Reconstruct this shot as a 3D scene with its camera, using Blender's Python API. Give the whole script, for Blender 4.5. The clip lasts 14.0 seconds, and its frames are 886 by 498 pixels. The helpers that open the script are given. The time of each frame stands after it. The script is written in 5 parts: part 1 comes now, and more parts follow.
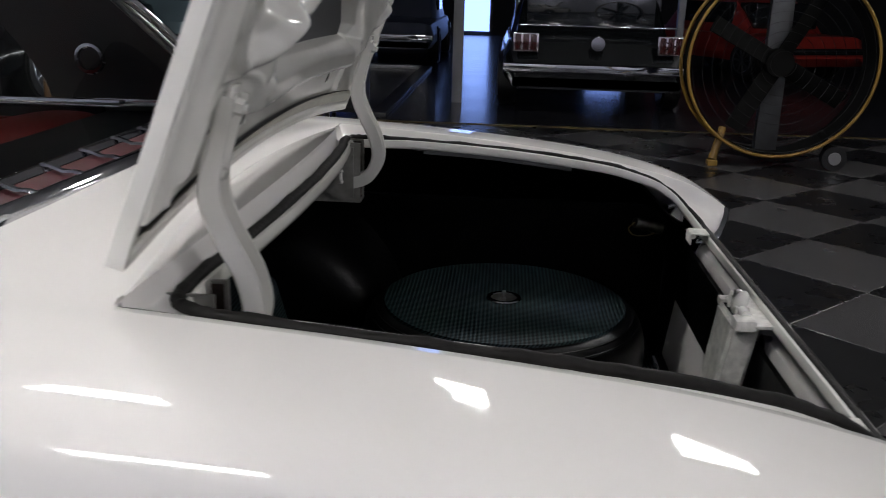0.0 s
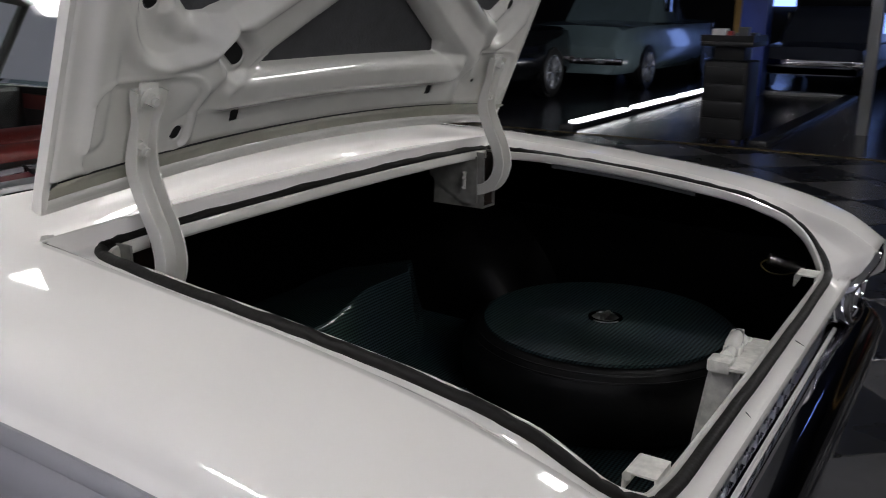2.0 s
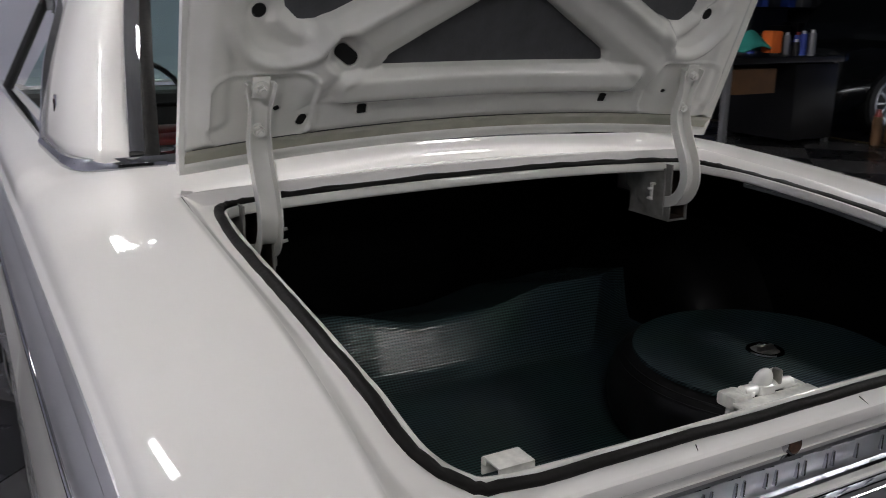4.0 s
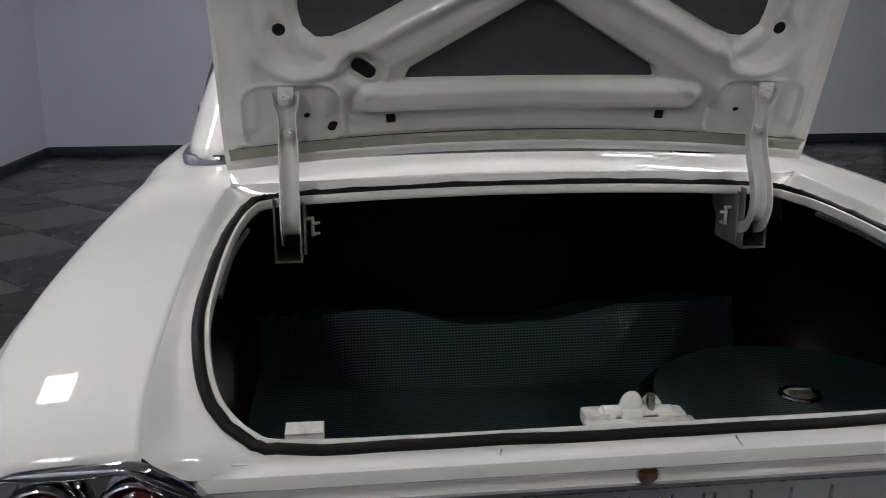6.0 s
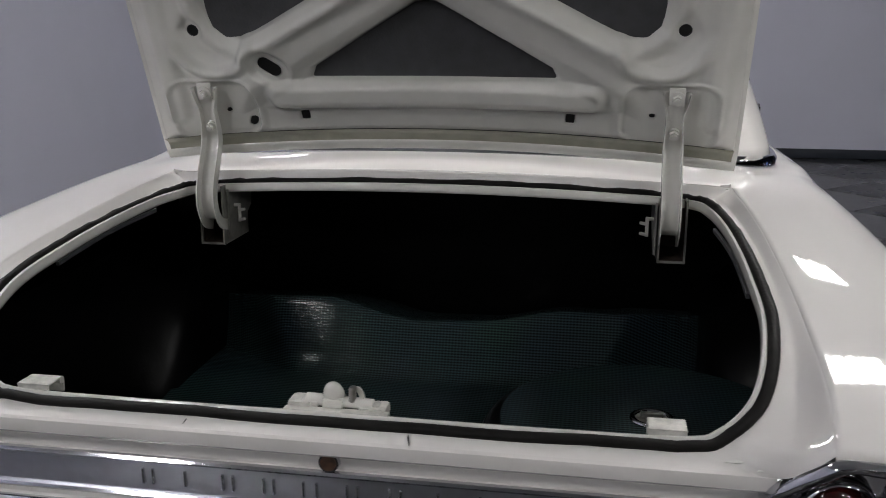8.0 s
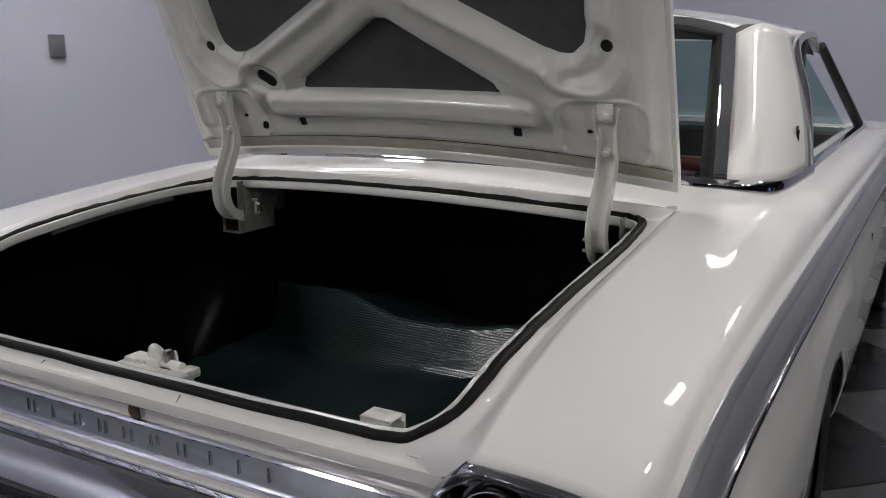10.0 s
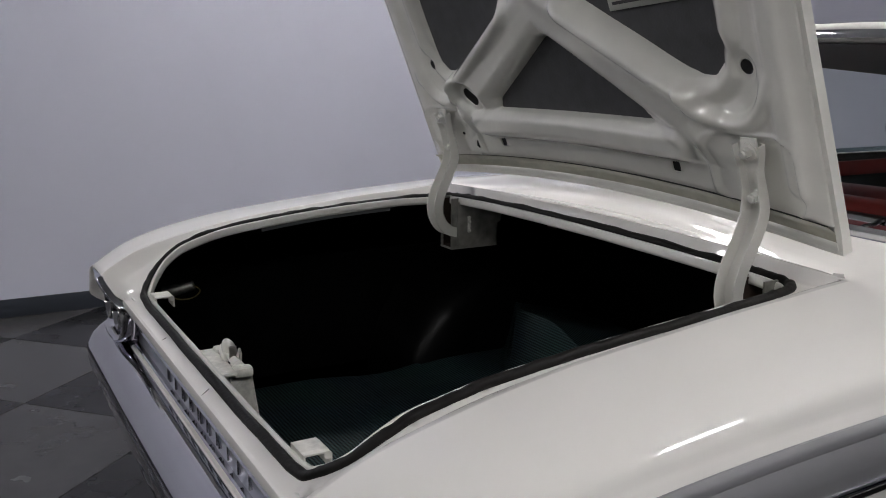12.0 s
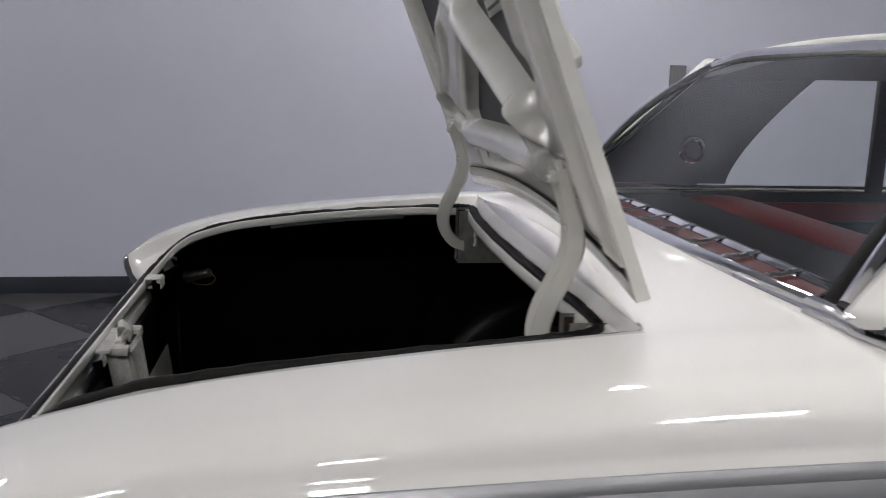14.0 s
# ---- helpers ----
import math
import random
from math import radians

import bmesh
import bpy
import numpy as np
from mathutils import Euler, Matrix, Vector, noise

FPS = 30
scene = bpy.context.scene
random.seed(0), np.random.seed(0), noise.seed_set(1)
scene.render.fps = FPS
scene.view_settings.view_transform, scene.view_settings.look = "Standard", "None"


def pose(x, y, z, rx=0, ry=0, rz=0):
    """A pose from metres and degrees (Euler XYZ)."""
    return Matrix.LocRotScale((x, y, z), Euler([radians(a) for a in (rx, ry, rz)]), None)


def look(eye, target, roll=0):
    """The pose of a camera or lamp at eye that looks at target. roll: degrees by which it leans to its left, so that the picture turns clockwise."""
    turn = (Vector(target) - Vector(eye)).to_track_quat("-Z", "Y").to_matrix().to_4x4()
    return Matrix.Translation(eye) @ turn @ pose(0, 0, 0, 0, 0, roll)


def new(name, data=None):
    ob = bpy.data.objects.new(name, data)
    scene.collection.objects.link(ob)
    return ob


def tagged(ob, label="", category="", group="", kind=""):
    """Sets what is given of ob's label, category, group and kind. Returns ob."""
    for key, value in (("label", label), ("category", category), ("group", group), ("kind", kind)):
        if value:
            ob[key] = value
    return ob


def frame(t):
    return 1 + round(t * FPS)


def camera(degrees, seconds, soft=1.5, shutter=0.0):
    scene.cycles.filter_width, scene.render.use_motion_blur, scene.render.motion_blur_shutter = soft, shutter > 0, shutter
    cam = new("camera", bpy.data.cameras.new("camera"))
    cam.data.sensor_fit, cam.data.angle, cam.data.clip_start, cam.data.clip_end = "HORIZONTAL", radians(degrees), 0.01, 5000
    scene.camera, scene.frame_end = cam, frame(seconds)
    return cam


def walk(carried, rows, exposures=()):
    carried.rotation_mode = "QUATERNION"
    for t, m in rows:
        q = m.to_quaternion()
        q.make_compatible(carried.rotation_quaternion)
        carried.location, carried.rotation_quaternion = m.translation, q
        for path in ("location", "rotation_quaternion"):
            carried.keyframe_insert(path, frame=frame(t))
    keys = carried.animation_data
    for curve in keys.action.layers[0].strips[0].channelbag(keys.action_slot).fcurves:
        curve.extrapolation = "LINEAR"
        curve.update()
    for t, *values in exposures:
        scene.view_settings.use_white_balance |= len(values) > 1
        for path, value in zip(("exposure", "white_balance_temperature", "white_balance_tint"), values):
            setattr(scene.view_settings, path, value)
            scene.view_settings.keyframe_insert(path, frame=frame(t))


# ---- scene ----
cam = camera(53.0, 14.0, soft=0.95, shutter=0.35)
PATH = [
    (0, (-1.527, 0.472, 1.354), (0.387, 0.593, 0.788), 1.6),
    (0.5, (-1.529, 0.234, 1.348), (0.374, 0.511, 0.8), 0.6),
    (1, (-1.513, 0.045, 1.351), (0.335, 0.603, 0.826), 0.6),
    (1.5, (-1.473, -0.127, 1.351), (0.291, 0.655, 0.824), 0.7),
    (2, (-1.403, -0.282, 1.355), (0.23, 0.745, 0.824), 0.6),
    (2.5, (-1.33, -0.421, 1.357), (0.153, 0.81, 0.824), 0.6),
    (3, (-1.252, -0.566, 1.359), (0.08, 0.827, 0.825), 0.6),
    (3.5, (-1.14, -0.708, 1.361), (0.015, 0.834, 0.826), 0.6),
    (4, (-1.025, -0.809, 1.364), (-0.089, 0.88, 0.841), 0.6),
    (4.2, (-0.978, -0.852, 1.363), (-0.122, 0.878, 0.842), 0.6),
    (6.3, (-0.307, -1.139, 1.361), (-0.182, 0.798, 0.881), 0.0),
    (6.5, (-0.236, -1.149, 1.363), (-0.172, 0.792, 0.883), 0.2),
    (7, (-0.038, -1.162, 1.362), (-0.105, 0.777, 0.873), 0.1),
    (7.5, (0.161, -1.159, 1.359), (-0.016, 0.775, 0.882), 0.1),
    (8, (0.362, -1.153, 1.359), (0.032, 0.76, 0.88), 0.0),
    (8.5, (0.552, -1.129, 1.362), (0.063, 0.752, 0.891), -0.1),
    (8.7, (0.628, -1.119, 1.354), (0.083, 0.747, 0.886), -0.1),
    (10.8, (1.385, -0.812, 1.348), (0.138, 0.693, 0.923), 0.3),
    (11, (1.426, -0.748, 1.349), (0.103, 0.691, 0.924), 0.3),
    (11.5, (1.511, -0.579, 1.35), (-0.032, 0.622, 0.93), 0.4),
    (12, (1.575, -0.396, 1.355), (-0.132, 0.564, 0.951), 0.5),
    (12.5, (1.635, -0.176, 1.349), (-0.162, 0.603, 0.944), 0.7),
    (13, (1.677, 0.031, 1.351), (-0.190, 0.631, 0.955), 0.78),
    (13.5, (1.725, 0.225, 1.355), (-0.215, 0.606, 0.960), 1.11),
    (14, (1.806, 0.425, 1.367), (-0.175, 0.711, 0.964), 1.55),
]
walk(cam, [(t, look(eye, target, roll)) for t, eye, target, roll in PATH], [(0.0, 0.02), (3.0, -0.05), (4.0, -0.04), (6.5, -0.03), (8.5, -0.03), (11.0, -0.04), (14.0, 0.03)])

# ---- world, light ----
world = bpy.data.worlds.new("world")
scene.world = world
world.use_nodes = True
wbg = world.node_tree.nodes["Background"]
wbg.inputs["Color"].default_value = (0.30, 0.36, 0.55, 1)
wbg.inputs["Strength"].default_value = 0.02
scene.view_settings.exposure = 0.0


# ---- small tools ----
def mesh_ob(name, verts, faces, mat, smooth=True, angle=35):
    me = bpy.data.meshes.new(name)
    me.from_pydata([tuple(map(float, v)) for v in verts], [], [tuple(int(i) for i in f) for f in faces])
    me.update()
    if smooth:
        me.shade_smooth()
        me.set_sharp_from_angle(angle=radians(angle))
    if mat:
        me.materials.append(mat)
    return new(name, me)


def thing(name, at, label, category, group="", kind=""):
    ob = new(name)
    ob.location = at
    ob.empty_display_size = 0.1
    return tagged(ob, label, category, group, kind)


def under(ob, parent, label=""):
    """Hang a world-space mesh under its thing or part."""
    ob.parent = parent
    if parent.type == "EMPTY":
        ob.matrix_parent_inverse = Matrix.Translation(-Vector(parent.location))
    if label:
        ob["label"] = label
    return ob


def part(name, bm, mat, parent, label="", smooth=True, angle=35):
    """One bmesh in world space becomes one mesh object under a thing or part."""
    bmesh.ops.recalc_face_normals(bm, faces=bm.faces)
    me = bpy.data.meshes.new(name)
    bm.to_mesh(me)
    bm.free()
    if smooth:
        me.shade_smooth()
        me.set_sharp_from_angle(angle=radians(angle))
    me.materials.append(mat)
    ob = new(name, me)
    return under(ob, parent, label) if parent else ob


def box(bm, lo, hi, bevel=0.0, seg=2, m=None):
    c = [(a + b) / 2 for a, b in zip(lo, hi)]
    s = [abs(b - a) for a, b in zip(lo, hi)]
    mat = Matrix.Translation(c) @ Matrix.Diagonal((*s, 1))
    if m is not None:
        mat = m @ mat
    r = bmesh.ops.create_cube(bm, size=1, matrix=mat)
    if bevel:
        vs = set(r["verts"])
        es = [e for e in bm.edges if e.verts[0] in vs and e.verts[1] in vs]
        bmesh.ops.bevel(bm, geom=es, offset=bevel, segments=seg, affect="EDGES", profile=0.6)
    return bm


def rod(bm, a, b, r, r2=None, seg=14, caps=True):
    a, b = Vector(a), Vector(b)
    q = (b - a).to_track_quat("Z", "Y").to_matrix().to_4x4()
    bmesh.ops.create_cone(bm, cap_ends=caps, segments=seg, radius1=r, radius2=r if r2 is None else r2,
                          depth=(b - a).length, matrix=Matrix.Translation((a + b) / 2) @ q)
    return bm


def sweep(pts, section, closed=False, up=(0, 0, 1), scale=None):
    """Verts and faces of a section (list of side, up offsets) swept along points."""
    pts = [Vector(p) for p in pts]
    n, k = len(pts), len(section)
    verts, faces = [], []
    for i, p in enumerate(pts):
        a = pts[(i - 1) % n] if closed or i else p
        b = pts[(i + 1) % n] if closed or i < n - 1 else p
        d = (b - a).normalized()
        u = Vector(up(i) if callable(up) else up)
        side = d.cross(u).normalized()
        u = side.cross(d).normalized()
        s = scale(i / max(1, n - 1)) if scale else 1.0
        for sx, su in section:
            verts.append(p + side * sx * s + u * su * s)
    for i in range(n if closed else n - 1):
        j = (i + 1) % n
        for c in range(k):
            e = (c + 1) % k
            faces.append((i * k + c, i * k + e, j * k + e, j * k + c))
    if not closed:
        faces.append(tuple(range(k - 1, -1, -1)))
        faces.append(tuple(range((n - 1) * k, n * k)))
    return verts, faces


def circle_section(rx, ry, n=10):
    return [(rx * math.cos(2 * math.pi * i / n), ry * math.sin(2 * math.pi * i / n)) for i in range(n)]


def spline(points, count):
    """Catmull-Rom through points, resampled to count."""
    P = [np.array(p, float) for p in points]
    P = [2 * P[0] - P[1]] + P + [2 * P[-1] - P[-2]]
    out = []
    m = len(P) - 3
    for i in range(count):
        u = i / (count - 1) * m
        j = min(int(u), m - 1)
        t = u - j
        a, b, c, d = P[j:j + 4]
        out.append(0.5 * (2 * b + (c - a) * t + (2 * a - 5 * b + 4 * c - d) * t * t + (3 * b - 3 * c + d - a) * t ** 3))
    return [tuple(map(float, o)) for o in out]


def lerp(table, v):
    """Smooth one-dimensional table lookup (monotone cubic)."""
    xs = [a for a, _ in table]
    ys = [b for _, b in table]
    if v <= xs[0]:
        return ys[0]
    if v >= xs[-1]:
        return ys[-1]
    n = len(xs)
    d = [(ys[i + 1] - ys[i]) / (xs[i + 1] - xs[i]) for i in range(n - 1)]
    m = [d[0]] + [0 if d[i - 1] * d[i] <= 0 else 2 * d[i - 1] * d[i] / (d[i - 1] + d[i]) for i in range(1, n - 1)] + [d[-1]]
    i = max(j for j in range(n - 1) if xs[j] <= v)
    h = xs[i + 1] - xs[i]
    t = (v - xs[i]) / h
    return ((2 * t ** 3 - 3 * t ** 2 + 1) * ys[i] + (t ** 3 - 2 * t ** 2 + t) * h * m[i]
            + (-2 * t ** 3 + 3 * t ** 2) * ys[i + 1] + (t ** 3 - t ** 2) * h * m[i + 1])


def grid(rows, wrap=False):
    """Verts and quads of equal-length rows of points."""
    k = len(rows[0])
    verts = [p for r in rows for p in r]
    faces = []
    for i in range(len(rows) - 1):
        for c in range(k if wrap else k - 1):
            e = (c + 1) % k
            faces.append((i * k + c, i * k + e, (i + 1) * k + e, (i + 1) * k + c))
    return verts, faces


def smoothstep(a, b, v):
    t = min(1, max(0, (v - a) / (b - a)))
    return t * t * (3 - 2 * t)


def solid(ob, t, offset=-1):
    mod = ob.modifiers.new("thickness", "SOLIDIFY")
    mod.thickness, mod.offset = t, offset
    return ob


# ---- materials ----
def material(name, color, rough=0.5, metal=0.0, coat=0.0, vary=0.06, scale=3.0, bump=0.0, bump_scale=200.0, spec=0.5, emit=0.0):
    m = bpy.data.materials.new(name)
    m.use_nodes = True
    nt = m.node_tree
    b = nt.nodes["Principled BSDF"]
    b.inputs["Metallic"].default_value = metal
    b.inputs["Coat Weight"].default_value = coat
    b.inputs["Coat Roughness"].default_value = 0.04
    b.inputs["Specular IOR Level"].default_value = spec
    tc = nt.nodes.new("ShaderNodeTexCoord")
    no = nt.nodes.new("ShaderNodeTexNoise")
    no.inputs["Scale"].default_value = scale
    no.inputs["Detail"].default_value = 6
    nt.links.new(tc.outputs["Object"], no.inputs["Vector"])
    ramp = nt.nodes.new("ShaderNodeValToRGB")
    lo = [max(0, c * (1 - vary)) for c in color]
    hi = [min(1, c * (1 + vary)) for c in color]
    ramp.color_ramp.elements[0].color, ramp.color_ramp.elements[0].position = (*lo, 1), 0.3
    ramp.color_ramp.elements[1].color, ramp.color_ramp.elements[1].position = (*hi, 1), 0.7
    nt.links.new(no.outputs["Fac"], ramp.inputs["Fac"])
    nt.links.new(ramp.outputs["Color"], b.inputs["Base Color"])
    rr = nt.nodes.new("ShaderNodeMapRange")
    rr.inputs["To Min"].default_value, rr.inputs["To Max"].default_value = max(0, rough * 0.85), min(1, rough * 1.15)
    nt.links.new(no.outputs["Fac"], rr.inputs["Value"])
    nt.links.new(rr.outputs["Result"], b.inputs["Roughness"])
    if bump:
        n2 = nt.nodes.new("ShaderNodeTexNoise")
        n2.inputs["Scale"].default_value = bump_scale
        n2.inputs["Detail"].default_value = 3
        nt.links.new(tc.outputs["Object"], n2.inputs["Vector"])
        bp = nt.nodes.new("ShaderNodeBump")
        bp.inputs["Strength"].default_value = bump
        bp.inputs["Distance"].default_value = 0.002
        nt.links.new(n2.outputs["Fac"], bp.inputs["Height"])
        nt.links.new(bp.outputs["Normal"], b.inputs["Normal"])
        if coat:
            nt.links.new(bp.outputs["Normal"], b.inputs["Coat Normal"])
    if emit:
        b.inputs["Emission Color"].default_value = (*color, 1)
        b.inputs["Emission Strength"].default_value = emit
    return m


def glass_material(name, color, rough=0.0):
    m = bpy.data.materials.new(name)
    m.use_nodes = True
    nt = m.node_tree
    nt.nodes.remove(nt.nodes["Principled BSDF"])
    out = nt.nodes["Material Output"]
    tr = nt.nodes.new("ShaderNodeBsdfTransparent")
    tr.inputs["Color"].default_value = (*color, 1)
    gl = nt.nodes.new("ShaderNodeBsdfGlossy")
    gl.inputs["Roughness"].default_value = rough
    fr = nt.nodes.new("ShaderNodeFresnel")
    fr.inputs["IOR"].default_value = 1.38
    mx = nt.nodes.new("ShaderNodeMixShader")
    nt.links.new(fr.outputs["Fac"], mx.inputs["Fac"])
    nt.links.new(tr.outputs["BSDF"], mx.inputs[1])
    nt.links.new(gl.outputs["BSDF"], mx.inputs[2])
    nt.links.new(mx.outputs["Shader"], out.inputs["Surface"])
    return m


def emission(name, color, strength):
    m = bpy.data.materials.new(name)
    m.use_nodes = True
    nt = m.node_tree
    nt.nodes.remove(nt.nodes["Principled BSDF"])
    e = nt.nodes.new("ShaderNodeEmission")
    e.inputs["Color"].default_value = (*color, 1)
    e.inputs["Strength"].default_value = strength
    nt.links.new(e.outputs["Emission"], nt.nodes["Material Output"].inputs["Surface"])
    return m


PAINT = material("cream_white_paint", (0.80, 0.778, 0.755), 0.6, coat=1.0, spec=0.25, vary=0.012, scale=2.0)
PAINT_IN = material("brushed_on_white_paint", (0.745, 0.735, 0.695), 0.35, coat=1.0, vary=0.05, scale=14, bump=0.02, bump_scale=30)
PAINT_WORN = material("worn_white_paint", (0.62, 0.61, 0.57), 0.4, vary=0.22, scale=60, bump=0.25, bump_scale=120)
SEALANT = material("yellowed_sealant", (0.40, 0.395, 0.315), 0.45, coat=0.3, vary=0.15, scale=18, bump=0.15, bump_scale=60)
RUBBER = material("black_rubber", (0.006, 0.0052, 0.005), 0.6, vary=0.6, scale=45, bump=0.5, bump_scale=110, spec=0.22)
CHROME = material("chrome", (0.54, 0.54, 0.57), 0.06, metal=1.0, vary=0.03, scale=9)
BRUSHED = material("brushed_aluminium", (0.55, 0.56, 0.60), 0.30, metal=1.0, vary=0.06, scale=40)
DULL = material("dull_side_moulding", (0.40, 0.40, 0.42), 0.36, metal=0.7, vary=0.05, scale=8)
# blacker than real paint, so the colour itself keeps the trunk dark
BLACKMETAL = material("near_black_trunk", (0.0016, 0.0016, 0.0018), 0.36, vary=0.5, scale=14, bump=0.3, bump_scale=60, spec=0.12)
# near-black that stands in for the shade inside holes, slots and gaps
VOID = material("cavity_shade", (0.004, 0.004, 0.004), 0.9, vary=0.2)
SKIN = material("grey_sound_deadener", (0.058, 0.059, 0.064), 0.75, vary=0.18, scale=30, bump=0.5, bump_scale=180)
TYRE = material("tyre_rubber", (0.005, 0.005, 0.0055), 0.40, vary=0.4, scale=25, bump=0.15, bump_scale=100, spec=0.3)
# rust of the bracket floor, dark enough to carry the shade inside the box
DARKRUST = material("shaded_rusty_steel", (0.030, 0.018, 0.012), 0.8, vary=0.6, scale=50, bump=0.4, bump_scale=120)
STEEL = material("bare_steel", (0.35, 0.34, 0.32), 0.35, metal=1.0, vary=0.3, scale=60)
REDLENS = material("red_lens", (0.045, 0.003, 0.003), 0.10, coat=0.6, vary=0.2)
REDVINYL = material("red_vinyl", (0.24, 0.022, 0.018), 0.42, vary=0.12, scale=12, bump=0.2)
BLACKVINYL = material("black_vinyl", (0.020, 0.020, 0.021), 0.5, vary=0.3, scale=12, bump=0.2)
HEADLINER = material("grey_headliner", (0.09, 0.089, 0.088), 0.8, vary=0.08, scale=20)
GLASS = glass_material("clear_glass", (0.86, 0.91, 0.90))
WINDSCREEN = glass_material("green_tinted_glass", (0.42, 0.56, 0.55))
WALL = material("lavender_grey_wall_paint", (0.53, 0.535, 0.635), 0.7, vary=0.03, scale=1.2, bump=0.12, bump_scale=120)
BASEB = material("dark_vinyl_baseboard", (0.025, 0.03, 0.04), 0.4, vary=0.15)
CEIL = material("pale_ceiling", (0.45, 0.45, 0.46), 0.9)
TILE_D = material("black_floor_tile", (0.008, 0.008, 0.009), 0.28, vary=0.3, scale=5, bump=0.08, bump_scale=60, spec=0.3)
TILE_G = material("grey_floor_tile", (0.048, 0.047, 0.049), 0.26, vary=0.14, scale=6, bump=0.08, bump_scale=60, spec=0.35)
GROUT = material("tile_joint", (0.02, 0.02, 0.02), 0.6)
CONCRETE = material("polished_concrete", (0.016, 0.016, 0.020), 0.20, vary=0.25, scale=1.3, bump=0.05, bump_scale=20)
DARKWALL = material("dark_shop_wall", (0.018, 0.018, 0.022), 0.8, vary=0.2)
BLACKPAINT = material("black_gloss_paint", (0.006, 0.007, 0.008), 0.15, coat=0.5, vary=0.3)
BLUEPAINT = material("pale_blue_paint", (0.15, 0.21, 0.23), 0.22, coat=0.6, vary=0.08)
BLACKPLASTIC = material("black_plastic", (0.007, 0.007, 0.008), 0.4, vary=0.3, spec=0.3)
# near-black fan parts: the shade inside the drum is put into the colour
FANSHADE = material("shaded_fan_parts", (0.003, 0.003, 0.003), 0.9, spec=0.1)
# grey metal again, with the dimness of the workshop put into its colour
DIMSTEEL = material("dimmed_shop_steel", (0.045, 0.046, 0.05), 0.35, metal=0.5, vary=0.3, scale=6)
LINEPAINT = material("worn_yellow_line", (0.07, 0.048, 0.010), 0.5, vary=0.5, scale=9)
# old white bracket paint with the shade below the deck mixed into its colour
BRACKET = material("shaded_old_bracket_paint", (0.22, 0.215, 0.20), 0.5, vary=0.25, scale=40, bump=0.2, bump_scale=90)
RAILGREY = material("dark_rail_paint", (0.055, 0.057, 0.062), 0.5, vary=0.2, scale=30)
REDTRIM = material("deep_red_trim", (0.050, 0.003, 0.006), 0.6, vary=0.15, scale=14, bump=0.1, spec=0.25)
YELLOW = material("yellow_paint", (0.17, 0.095, 0.012), 0.5, vary=0.12, scale=8)
BLUELIFT = material("blue_lift_paint", (0.03, 0.06, 0.30), 0.4, vary=0.15)
TEAL = material("teal_cloth", (0.02, 0.22, 0.19), 0.9, vary=0.1)
ORANGE = material("orange_cloth", (0.65, 0.13, 0.02), 0.9, vary=0.1)
WOOD = material("plain_wood", (0.12, 0.06, 0.025), 0.6, vary=0.2, scale=8)
GREYMETAL = material("grey_metal", (0.22, 0.22, 0.23), 0.4, metal=0.6, vary=0.1)
TUBE = emission("fluorescent_tube", (1.0, 0.985, 0.97), 58.0)
COOLTUBE = emission("cool_light_strip", (0.95, 0.96, 1.0), 7.0)
SHOPTUBE = emission("cool_workshop_tube", (0.22, 0.36, 1.0), 5.0)
DAYLIGHT = emission("daylight_opening", (0.25, 0.40, 1.0), 2.8)


